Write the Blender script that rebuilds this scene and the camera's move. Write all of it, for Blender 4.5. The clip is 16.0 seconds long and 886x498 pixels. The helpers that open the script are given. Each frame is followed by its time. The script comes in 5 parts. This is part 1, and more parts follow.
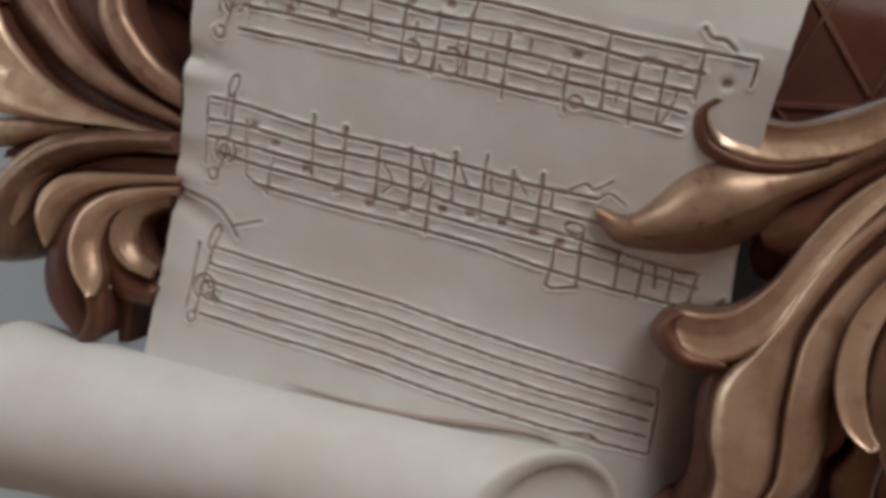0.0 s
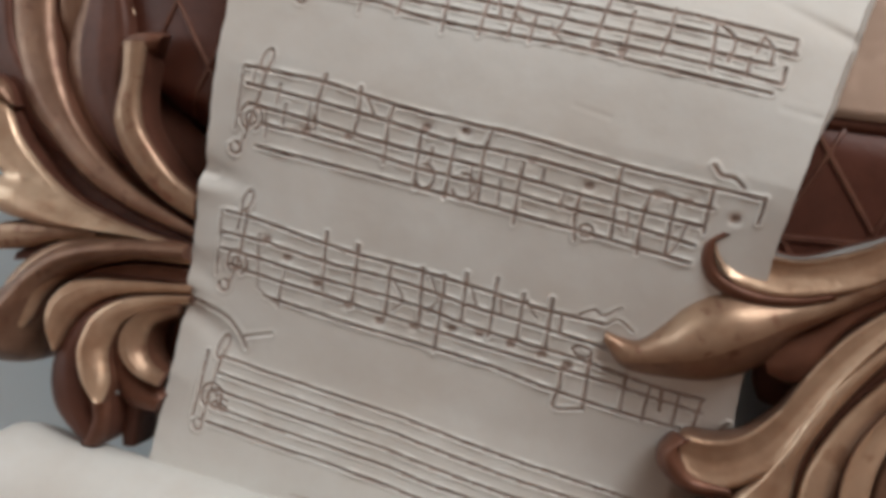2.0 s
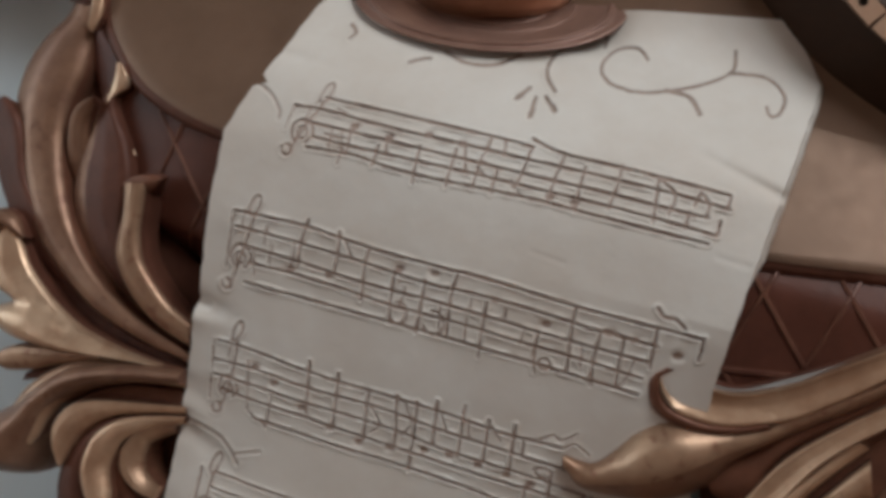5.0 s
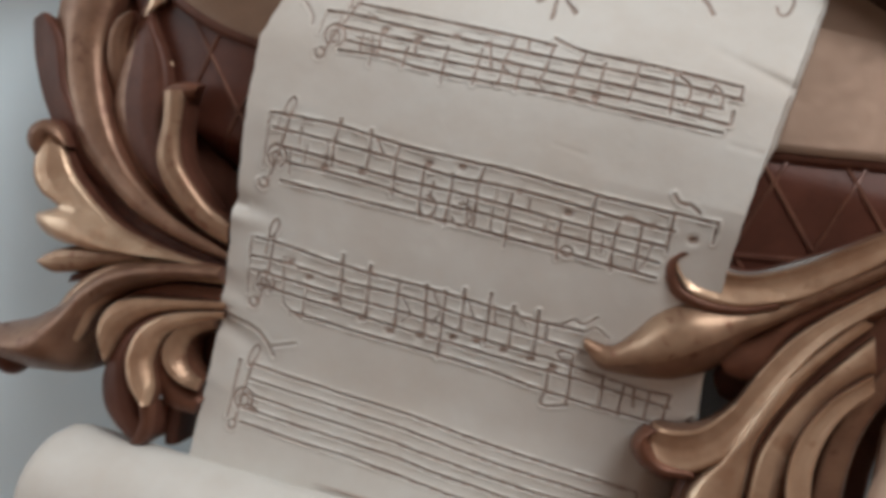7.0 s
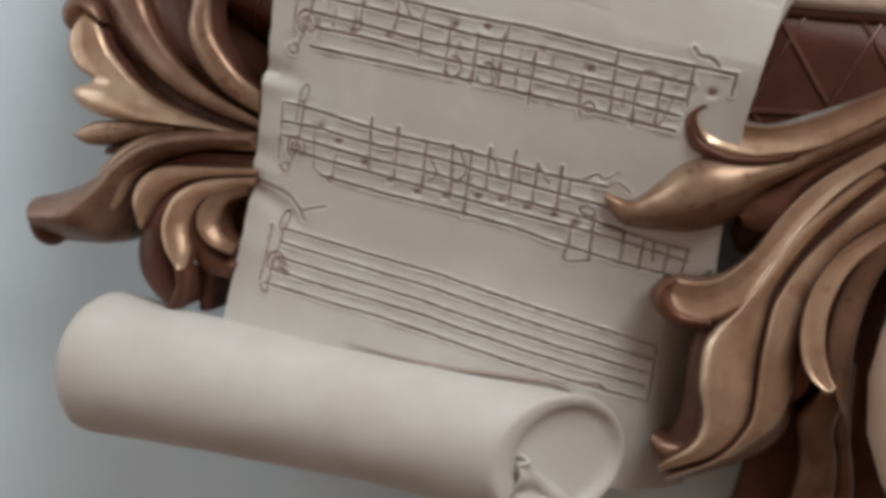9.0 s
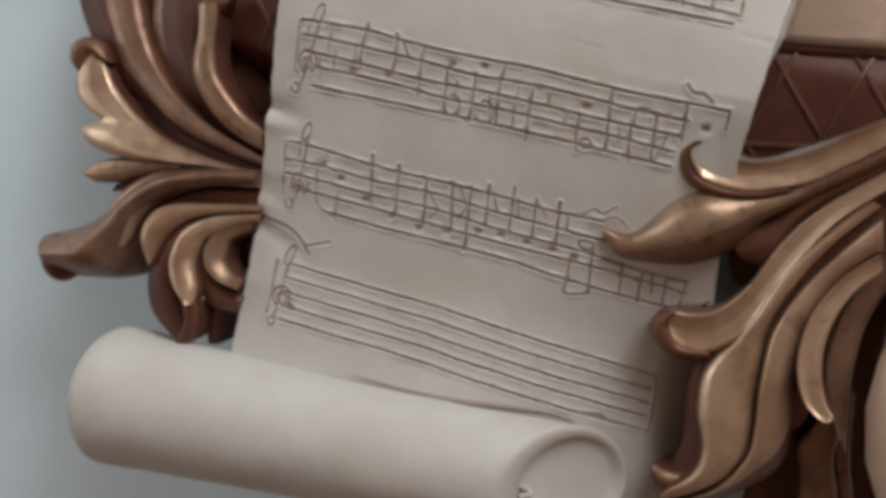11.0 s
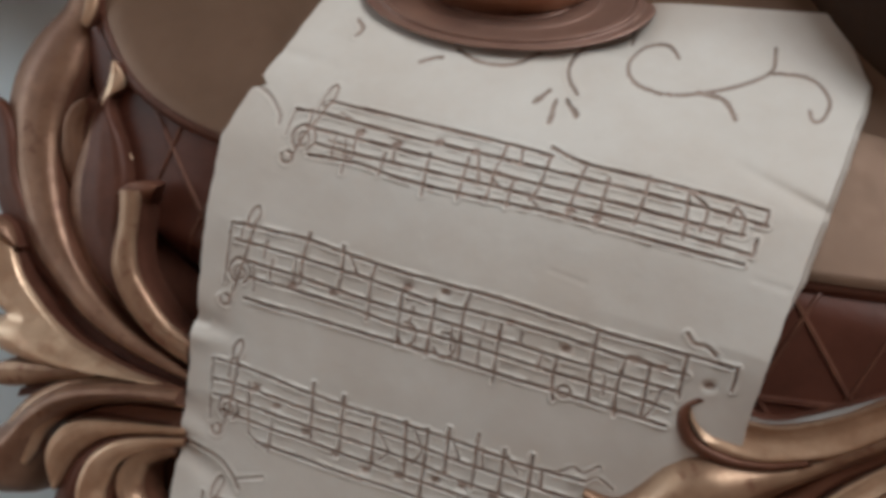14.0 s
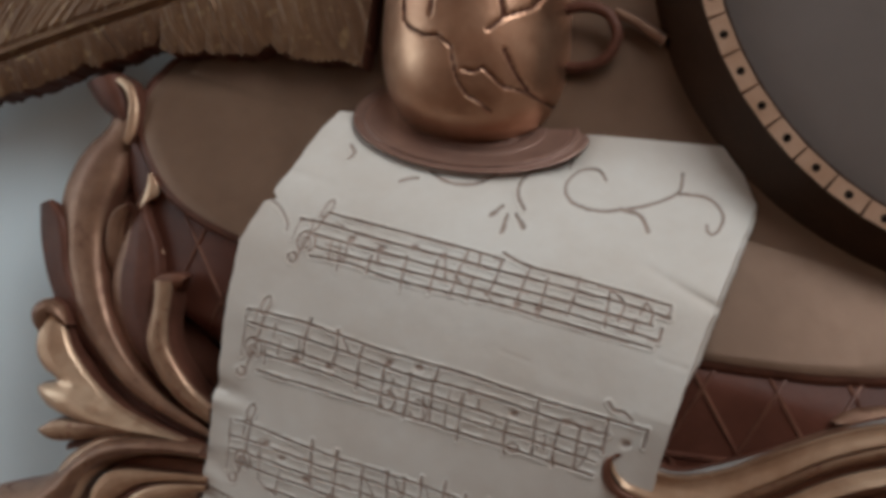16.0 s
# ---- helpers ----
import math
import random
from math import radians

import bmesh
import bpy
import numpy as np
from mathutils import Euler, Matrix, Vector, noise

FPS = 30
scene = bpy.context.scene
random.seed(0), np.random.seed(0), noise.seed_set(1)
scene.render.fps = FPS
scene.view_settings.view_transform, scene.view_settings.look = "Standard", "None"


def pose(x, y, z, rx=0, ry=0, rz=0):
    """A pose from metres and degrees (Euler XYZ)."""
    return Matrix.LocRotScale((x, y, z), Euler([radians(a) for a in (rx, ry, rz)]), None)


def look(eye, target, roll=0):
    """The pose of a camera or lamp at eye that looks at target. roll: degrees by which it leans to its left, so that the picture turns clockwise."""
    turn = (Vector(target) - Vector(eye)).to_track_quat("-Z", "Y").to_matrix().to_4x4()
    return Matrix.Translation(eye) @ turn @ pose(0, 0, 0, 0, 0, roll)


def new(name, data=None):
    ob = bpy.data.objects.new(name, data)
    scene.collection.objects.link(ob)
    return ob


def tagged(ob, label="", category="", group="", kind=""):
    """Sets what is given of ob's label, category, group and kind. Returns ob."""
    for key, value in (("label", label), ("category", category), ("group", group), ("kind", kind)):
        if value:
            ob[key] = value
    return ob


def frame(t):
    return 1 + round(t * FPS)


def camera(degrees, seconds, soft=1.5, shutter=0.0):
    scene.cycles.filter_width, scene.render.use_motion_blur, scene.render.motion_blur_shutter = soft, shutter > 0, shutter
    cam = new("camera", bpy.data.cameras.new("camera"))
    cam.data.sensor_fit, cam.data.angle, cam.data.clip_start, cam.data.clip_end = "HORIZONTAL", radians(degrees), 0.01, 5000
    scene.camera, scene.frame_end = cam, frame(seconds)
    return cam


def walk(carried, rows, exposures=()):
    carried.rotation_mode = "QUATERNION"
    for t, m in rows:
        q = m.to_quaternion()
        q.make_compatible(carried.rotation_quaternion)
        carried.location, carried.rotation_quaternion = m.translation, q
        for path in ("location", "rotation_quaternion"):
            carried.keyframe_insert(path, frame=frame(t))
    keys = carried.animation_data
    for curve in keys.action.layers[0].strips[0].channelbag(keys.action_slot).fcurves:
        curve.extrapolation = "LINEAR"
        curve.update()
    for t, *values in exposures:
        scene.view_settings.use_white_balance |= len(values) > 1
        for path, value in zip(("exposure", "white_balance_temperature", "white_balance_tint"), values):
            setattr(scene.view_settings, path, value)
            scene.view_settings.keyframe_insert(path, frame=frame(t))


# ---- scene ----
cam = camera(41.7, 16.0, soft=4.5)
PATH = [
    (0, (0.003, -0.001, 1.436), (-0.584, 1.896, 1.195), 0.5),
    (0.5, (-0.015, 0.05, 1.424), (-0.558, 1.962, 1.202), 1.3),
    (1, (-0.016, 0.041, 1.424), (-0.594, 1.944, 1.215), 0.9),
    (1.5, (-0.012, 0.013, 1.445), (-0.576, 1.921, 1.249), 1.7),
    (2, (-0.008, -0.008, 1.463), (-0.558, 1.907, 1.296), 1.7),
    (2.5, (-0.002, -0.018, 1.475), (-0.543, 1.904, 1.352), 1.7),
    (3, (0.002, -0.023, 1.49), (-0.519, 1.904, 1.373), 1.5),
    (5.5, (0.014, -0.051, 1.5), (-0.552, 1.865, 1.405), 1.3),
    (6, (0.014, -0.061, 1.496), (-0.539, 1.858, 1.388), 1.0),
    (6.5, (0.011, -0.061, 1.484), (-0.562, 1.85, 1.348), 1.3),
    (7, (0.012, -0.068, 1.47), (-0.552, 1.846, 1.329), 1.0),
    (7.5, (0.015, -0.071, 1.452), (-0.562, 1.838, 1.304), 1.0),
    (8, (0.015, -0.077, 1.441), (-0.566, 1.829, 1.264), 0.7),
    (8.5, (0.013, -0.085, 1.431), (-0.567, 1.817, 1.219), 0.8),
    (11, (0.023, -0.091, 1.446), (-0.595, 1.799, 1.234), -0.2),
    (11.5, (0.025, -0.094, 1.469), (-0.582, 1.802, 1.276), 0.0),
    (12, (0.018, -0.063, 1.479), (-0.601, 1.832, 1.326), 0.5),
    (12.5, (0.012, -0.021, 1.473), (-0.612, 1.873, 1.307), -0.3),
    (13, (0.007, 0.006, 1.479), (-0.624, 1.895, 1.302), 0.3),
    (13.5, (0.007, 0.011, 1.495), (-0.618, 1.904, 1.336), 1.0),
    (14, (0.013, -0.005, 1.515), (-0.613, 1.889, 1.363), 1.2),
    (14.5, (0.026, -0.024, 1.528), (-0.601, 1.871, 1.396), 0.9),
    (15, (0.031, -0.05, 1.534), (-0.594, 1.847, 1.422), 1.2),
    (15.5, (0.036, -0.078, 1.541), (-0.59, 1.819, 1.449), 1.5),
    (16, (0.052, -0.098, 1.539), (-0.566, 1.803, 1.467), 1.4),
]
walk(cam, [(t, look(eye, target, roll)) for t, eye, target, roll in PATH],
     exposures=[(0, -0.64), (1.5, -0.42), (3.2, -0.46), (5.5, -0.84), (7, -0.5), (8.5, -0.43), (11, -0.57), (12.5, -0.42), (14, -0.7), (15, -0.9), (16, -0.88)])

# ---------------------------------------------------------------- light
world = bpy.data.worlds.new("world")
scene.world = world
world.use_nodes = True
sky = world.node_tree.nodes.new("ShaderNodeTexSky")
sky.sky_type, sky.sun_disc = "NISHITA", False
sky.sun_elevation, sky.sun_rotation = radians(40), radians(60)
world.node_tree.links.new(sky.outputs[0], world.node_tree.nodes["Background"].inputs[0])
world.node_tree.nodes["Background"].inputs[1].default_value = 0.1

WEST, EAST, SOUTH, HIGH = -1.6, 0.9, -2.6, 4.2  # the room; the carving hangs on the north wall
WIN = dict(y0=-1.0, y1=-0.1, z0=2.15, z1=3.55)  # window opening in the east wall


def area_lamp(name, at, towards, width, height, power, colour):
    data = bpy.data.lights.new(name, "AREA")
    data.shape, data.size, data.size_y, data.energy, data.color = "RECTANGLE", width, height, power, colour
    ob = new(name, data)
    ob.matrix_world = look(at, towards)
    return ob


area_lamp("window_daylight", (EAST + 0.02, (WIN["y0"] + WIN["y1"]) / 2, (WIN["z0"] + WIN["z1"]) / 2),
          (-0.1, -0.1, 1.5), WIN["y1"] - WIN["y0"] - 0.04, WIN["z1"] - WIN["z0"] - 0.04, 52, (0.95, 0.985, 1.0))
WIN2 = dict(y0=-0.75, y1=0.2, z0=1.3, z1=2.8)  # second opening, in the west wall
area_lamp("side_window_daylight", (WEST - 0.02, (WIN2["y0"] + WIN2["y1"]) / 2, (WIN2["z0"] + WIN2["z1"]) / 2),
          (-0.1, -0.1, 1.5), WIN2["y1"] - WIN2["y0"] - 0.04, WIN2["z1"] - WIN2["z0"] - 0.04, 15, (0.86, 0.96, 1.0))

# ---------------------------------------------------------------- plaque frame
# u to the right, v up, w out from the wall, all in centimetres
U0, V0, WALL = -0.12, 1.43, 0.455
LEAN13 = radians(13)


def P(u, v, w):
    return Vector((U0 + u / 100, WALL - w / 100, V0 + v / 100))


def smooth(mesh, angle=40):
    for poly in mesh.polygons:
        poly.use_smooth = True
    mesh.set_sharp_from_angle(angle=radians(angle))


def mesh_of(name, verts, faces, mats, angle=40, which=None):
    mesh = bpy.data.meshes.new(name)
    mesh.from_pydata([tuple(v) for v in verts], [], faces)
    for m in mats:
        mesh.materials.append(m)
    if which is not None:
        mesh.polygons.foreach_set("material_index", which)
    mesh.update()
    bm = bmesh.new()
    bm.from_mesh(mesh)
    bmesh.ops.recalc_face_normals(bm, faces=bm.faces)
    bm.to_mesh(mesh)
    bm.free()
    smooth(mesh, angle)
    return mesh


def thing(name, at, label, category, group="carved wall relief"):
    ob = new(name)
    ob.location = at
    ob.empty_display_size = 0.02
    return tagged(ob, label, category, group)


def part(name, mesh, parent, label=""):
    """Links a mesh built in world coordinates as a part of a thing."""
    ob = new(name, mesh)
    ob.parent = parent
    if not parent.parent:
        ob.matrix_parent_inverse = parent.matrix_basis.inverted()
    return tagged(ob, label)


# ---------------------------------------------------------------- materials
def material(name, colour, second, rough, metal=0.0, scale=40.0, mix=(0.35, 0.65), bump=0.15, bump_scale=400.0,
             rough_swing=0.12, streak=None, spec=0.5, third=None, facets=0.0):
    m = bpy.data.materials.new(name)
    m.use_nodes = True
    t = m.node_tree
    n, link = t.nodes, t.links.new
    b = n["Principled BSDF"]
    geo = n.new("ShaderNodeNewGeometry")
    mapping = n.new("ShaderNodeMapping")
    link(geo.outputs["Position"], mapping.inputs[0])
    if streak:
        mapping.inputs["Scale"].default_value = streak
    big = n.new("ShaderNodeTexNoise")
    big.inputs["Scale"].default_value, big.inputs["Detail"].default_value = scale, 6
    big.inputs["Roughness"].default_value = 0.62
    link(mapping.outputs[0], big.inputs["Vector"])
    ramp = n.new("ShaderNodeMapRange")
    ramp.inputs["From Min"].default_value, ramp.inputs["From Max"].default_value = mix
    link(big.outputs[0], ramp.inputs["Value"])
    blend = n.new("ShaderNodeMix")
    blend.data_type = "RGBA"
    blend.inputs["A"].default_value, blend.inputs["B"].default_value = (*colour, 1), (*second, 1)
    link(ramp.outputs[0], blend.inputs["Factor"])
    out = blend.outputs["Result"]
    fine = n.new("ShaderNodeTexNoise")
    fine.inputs["Scale"].default_value, fine.inputs["Detail"].default_value = bump_scale, 4
    link(mapping.outputs[0], fine.inputs["Vector"])
    if third:
        spots = n.new("ShaderNodeTexNoise")
        spots.inputs["Scale"].default_value, spots.inputs["Detail"].default_value = scale * 3.7, 5
        link(geo.outputs["Position"], spots.inputs["Vector"])
        cut = n.new("ShaderNodeMapRange")
        cut.inputs["From Min"].default_value, cut.inputs["From Max"].default_value = 0.58, 0.7
        link(spots.outputs[0], cut.inputs["Value"])
        again = n.new("ShaderNodeMix")
        again.data_type = "RGBA"
        again.inputs["B"].default_value = (*third, 1)
        link(out, again.inputs["A"])
        link(cut.outputs[0], again.inputs["Factor"])
        out = again.outputs["Result"]
    link(out, b.inputs["Base Color"])
    rr = n.new("ShaderNodeMapRange")
    rr.inputs["To Min"].default_value, rr.inputs["To Max"].default_value = rough - rough_swing, rough + rough_swing
    link(fine.outputs[0], rr.inputs["Value"])
    link(rr.outputs[0], b.inputs["Roughness"])
    b.inputs["Metallic"].default_value = metal
    b.inputs["Specular IOR Level"].default_value = spec
    relief = n.new("ShaderNodeBump")
    relief.inputs["Strength"].default_value, relief.inputs["Distance"].default_value = bump, 0.0006
    link(fine.outputs[0], relief.inputs["Height"])
    if facets:  # uneven tool marks under the fine grain
        chisel = n.new("ShaderNodeTexNoise")
        chisel.inputs["Scale"].default_value, chisel.inputs["Detail"].default_value = 95, 2
        chisel.inputs["Distortion"].default_value = 0.8
        link(geo.outputs["Position"], chisel.inputs["Vector"])
        marks = n.new("ShaderNodeBump")
        marks.inputs["Strength"].default_value, marks.inputs["Distance"].default_value = facets, 0.0016
        link(chisel.outputs[0], marks.inputs["Height"])
        link(marks.outputs[0], relief.inputs["Normal"])
    link(relief.outputs[0], b.inputs["Normal"])
    return m


PAPER = material("aged_cream_gesso", (0.60, 0.575, 0.535), (0.54, 0.495, 0.445), 0.58, scale=22, bump=0.16, bump_scale=230, spec=0.35, facets=0.1)
# Wax brown in the cuts, with the groove's shade put into the colour.
PATINA_SHADE = material("brown_wax_and_shade_in_engraving", (0.37, 0.285, 0.24), (0.29, 0.215, 0.18), 0.6, scale=60, bump=0.1)
INK = material("dark_brown_flourish_paint", (0.23, 0.175, 0.145), (0.33, 0.255, 0.215), 0.6, scale=120, bump=0.1)
GOLD = material("rubbed_antique_gold", (0.60, 0.425, 0.295), (0.34, 0.195, 0.118), 0.37, metal=0.68, scale=24, mix=(0.40, 0.70),
                bump=0.3, bump_scale=240, rough_swing=0.2, third=(0.43, 0.265, 0.17), facets=0.2)
ANTIQUE = material("worn_antique_bronze_gold", (0.40, 0.265, 0.175), (0.25, 0.14, 0.088), 0.40, metal=0.6, scale=42,
                   bump=0.3, bump_scale=240, rough_swing=0.2, third=(0.22, 0.11, 0.07), facets=0.14)
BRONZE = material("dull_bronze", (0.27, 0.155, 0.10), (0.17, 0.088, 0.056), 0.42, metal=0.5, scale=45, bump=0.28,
                  bump_scale=240, rough_swing=0.18, third=(0.15, 0.07, 0.045), facets=0.14)
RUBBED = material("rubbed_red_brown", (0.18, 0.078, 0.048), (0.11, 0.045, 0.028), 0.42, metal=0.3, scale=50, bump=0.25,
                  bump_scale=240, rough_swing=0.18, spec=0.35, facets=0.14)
PLUME = material("brown_bronze_feather", (0.175, 0.098, 0.052), (0.11, 0.056, 0.03), 0.42, metal=0.5, scale=40, bump=0.25,
                 bump_scale=260, rough_swing=0.18, third=(0.235, 0.15, 0.078))
# Bole of sides and fittings, also used to paint shade in gaps and channels.
BOLE_SHADE = material("dark_red_brown_bole_and_shade", (0.125, 0.05, 0.033), (0.08, 0.03, 0.019), 0.46, metal=0.1, scale=60, bump=0.25, spec=0.22)
OXBLOOD = material("oxblood_lacquer", (0.105, 0.036, 0.023), (0.07, 0.023, 0.014), 0.45, metal=0.0, scale=40, bump=0.25, spec=0.25)
RIB = material("rubbed_oxblood_rib", (0.17, 0.075, 0.048), (0.085, 0.03, 0.02), 0.4, metal=0.2, scale=90, bump=0.25, spec=0.4)
BELLY = material("satin_bronze_board", (0.185, 0.113, 0.076), (0.14, 0.084, 0.055), 0.42, metal=0.42, scale=18, bump=0.16, bump_scale=180, spec=0.35)
GOURD = material("light_brown_satin", (0.60, 0.425, 0.315), (0.52, 0.355, 0.255), 0.42, metal=0.2, scale=25, bump=0.1)
SKIN = material("grey_brown_drum_skin", (0.125, 0.102, 0.093), (0.11, 0.088, 0.079), 0.5, scale=16, bump=0.1)
HOOP = material("pinkish_gold_hoop", (0.52, 0.35, 0.25), (0.43, 0.27, 0.18), 0.4, metal=0.5, scale=60, bump=0.15)
# Shell brown made darker so its colour carries the shade on its side.
SHADE_BROWN = material("shade_darkened_drum_shell", (0.04, 0.018, 0.009), (0.026, 0.012, 0.006), 0.55, metal=0.0, scale=40, bump=0.15, spec=0.15)
GESSO = material("bare_grey_gesso", (0.26, 0.25, 0.24), (0.16, 0.135, 0.12), 0.6, scale=50, bump=0.2)
HOLE = material("black_hole", (0.012, 0.01, 0.009), (0.02, 0.015, 0.012), 0.7, scale=80)
COPPER = material("burnished_copper_bronze", (0.56, 0.355, 0.24), (0.34, 0.18, 0.11), 0.36, metal=0.85, scale=26,
                  bump=0.12, bump_scale=160, rough_swing=0.1, facets=0.16)
DISH = material("mauve_brown_satin_dish", (0.255, 0.15, 0.115), (0.19, 0.105, 0.08), 0.38, metal=0.35, scale=40, bump=0.12)
WALLPAINT = material("pale_blue_grey_wall_paint", (0.70, 0.81, 0.86), (0.66, 0.77, 0.82), 0.7, scale=9, bump=0.2, bump_scale=120)
ROOMPAINT = material("warm_terracotta_beige_paint", (0.685, 0.513, 0.425), (0.645, 0.478, 0.39), 0.8, scale=6)
CEILPAINT = material("cream_ceiling_paint", (0.62, 0.55, 0.49), (0.58, 0.51, 0.45), 0.8, scale=5)
BOARDS = material("brown_floor_boards", (0.26, 0.14, 0.075), (0.19, 0.095, 0.05), 0.4, scale=8, streak=(1, 8, 1))
WHITEWOOD = material("white_painted_wood", (0.78, 0.77, 0.74), (0.72, 0.71, 0.68), 0.4, scale=20)


# ---------------------------------------------------------------- room
def slab(name, lo, hi, mat, label, kind="structure", category=""):
    (a, b, c), (d, e, f) = lo, hi
    vs = [(x, y, z) for x in (a, d) for y in (b, e) for z in (c, f)]
    fs = [(0, 1, 3, 2), (4, 6, 7, 5), (0, 4, 5, 1), (2, 3, 7, 6), (0, 2, 6, 4), (1, 5, 7, 3)]
    ob = new(name, mesh_of(name, vs, fs, [mat]))
    return tagged(ob, label, category, "", kind)


TH = 0.15
slab("floor", (WEST - TH, SOUTH - TH, -0.1), (EAST + TH, WALL + TH, 0), BOARDS, "brown wooden board floor of the room", category="floor")
slab("wall_north", (WEST - TH, WALL, 0), (EAST + TH, WALL + TH, HIGH), WALLPAINT, "pale blue-grey painted wall behind the carving", category="wall")
slab("wall_south", (WEST - TH, SOUTH - TH, 0), (EAST + TH, SOUTH, HIGH), ROOMPAINT, "warm terracotta-beige painted rear wall", category="wall")


slab("ceiling", (WEST - TH, SOUTH - TH, HIGH), (EAST + TH, WALL + TH, HIGH + 0.1), CEILPAINT, "plain cream painted ceiling", category="ceiling")


def wall_with_window(name, x, win):
    """A side wall with a hole right through it."""
    ys, zs = (SOUTH, win["y0"], win["y1"], WALL), (0, win["z0"], win["z1"], HIGH)
    bm = bmesh.new()
    for i in range(3):
        for k in range(3):
            if (i, k) == (1, 1):
                continue
            for v in bmesh.ops.create_cube(bm, size=1)["verts"]:
                v.co = Vector((x + v.co.x * TH, (ys[i] + ys[i + 1]) / 2 + v.co.y * (ys[i + 1] - ys[i]),
                               (zs[k] + zs[k + 1]) / 2 + v.co.z * (zs[k + 1] - zs[k])))
    mesh = bpy.data.meshes.new(name)
    bm.to_mesh(mesh)
    bm.free()
    mesh.materials.append(ROOMPAINT)
    tagged(new(name, mesh), "warm terracotta-beige painted wall with a window opening", "wall", "", "structure")


wall_with_window("wall_east", EAST + TH / 2, WIN)
wall_with_window("wall_west", WEST - TH / 2, WIN2)


def window_frame(name, x, win):
    root = new(name)
    tagged(root, "white painted wooden window frame", "window", "", "structure")
    root.location = (x, win["y0"], win["z0"])

    def bar(y0, y1, z0, z1):
        vs = [(p, y, z) for p in (x - 0.02, x + 0.02) for y in (y0, y1) for z in (z0, z1)]
        fs = [(0, 1, 3, 2), (4, 6, 7, 5), (0, 4, 5, 1), (2, 3, 7, 6), (0, 2, 6, 4), (1, 5, 7, 3)]
        part("window_frame", mesh_of("window_frame", vs, fs, [WHITEWOOD]), root)

    a, b, c, d = win["y0"], win["y1"], win["z0"], win["z1"]
    bar(a, a + 0.05, c, d), bar(b - 0.05, b, c, d)
    bar(a + 0.05, b - 0.05, c, c + 0.05), bar(a + 0.05, b - 0.05, d - 0.05, d)


window_frame("window_1", EAST + 0.1, WIN)
window_frame("window_2", WEST - 0.1, WIN2)


# ---------------------------------------------------------------- curves and carved lobes
def glide(points, count):
    """Catmull-Rom through rows of numbers, evenly in parameter."""
    p = np.array(points, float)
    p = np.vstack([2 * p[0] - p[1], p, 2 * p[-1] - p[-2]])
    out = []
    for x in np.linspace(0, len(p) - 3 - 1e-6, count):
        i, f = int(x), x - int(x)
        a, b, c, d = p[i:i + 4]
        out.append(0.5 * (2 * b + (c - a) * f + (2 * a - 5 * b + 4 * c - d) * f * f + (3 * b - a - 3 * c + d) * f ** 3))
    return np.array(out)


def lobe(parent, name, spine, mat, deep=1.1, arch=0.55, tilt=0.0, gouge=0.0, ends=(0.25, 0.25), flank=None, label=""):
    """A carved leaf lobe: rows of u, v, w, half-width along its spine. arch: height of the rounded face over half-width.
    gouge: a hollow down its middle. tilt: turns the face about the spine, in degrees. deep: thickness below the face."""
    n, k = 34, 13
    rows = glide(spine, n)
    rows[:, 3] = np.maximum(rows[:, 3], 0.05)
    f = np.linspace(0, 1, n)
    close = np.minimum(np.sqrt(np.clip(f / max(ends[0] * 0.3, 1e-3), 0, 1)), np.sqrt(np.clip((1 - f) / max(ends[1] * 0.3, 1e-3), 0, 1)))
    along = np.gradient(rows[:, :2], axis=0)
    along /= np.linalg.norm(along, axis=1)[:, None] + 1e-9
    verts, faces, which = [], [], []
    xs = np.linspace(-1, 1, k)
    for (u, v, w, h), (a, b), c in zip(rows, along, close):
        h = h * max(c, 0.04)
        for x in xs:
            z = arch * h * (1 - abs(x) ** 2.2) - gouge * h * math.exp(-(x / 0.35) ** 2)
            lift = math.tan(radians(tilt)) * x * h
            verts.append(P(u - b * x * h, v + a * x * h, w - arch * h * 0.5 + z + lift))
        for x in (1.0, 0.86, -0.86, -1.0):
            d = deep * (0.35 if abs(x) == 1.0 else 1.0) * (0.3 + 0.7 * c)
            lift = math.tan(radians(tilt)) * x * h
            verts.append(P(u - b * x * h, v + a * x * h, w - arch * h * 0.5 + lift - d))
    ring = k + 4
    for i in range(n - 1):
        for j in range(ring):
            q = (j + 1) % ring
            faces.append((i * ring + j, i * ring + q, (i + 1) * ring + q, (i + 1) * ring + j))
            which.append(0 if j < k - 1 else 1)
    faces.append(tuple(range(ring)))
    faces.append(tuple((n - 1) * ring + j for j in range(ring)))
    which += [1, 1]
    mesh = mesh_of(name, verts, faces, [mat, flank or BOLE_SHADE], 50, which)
    return part(name, mesh, parent, label)


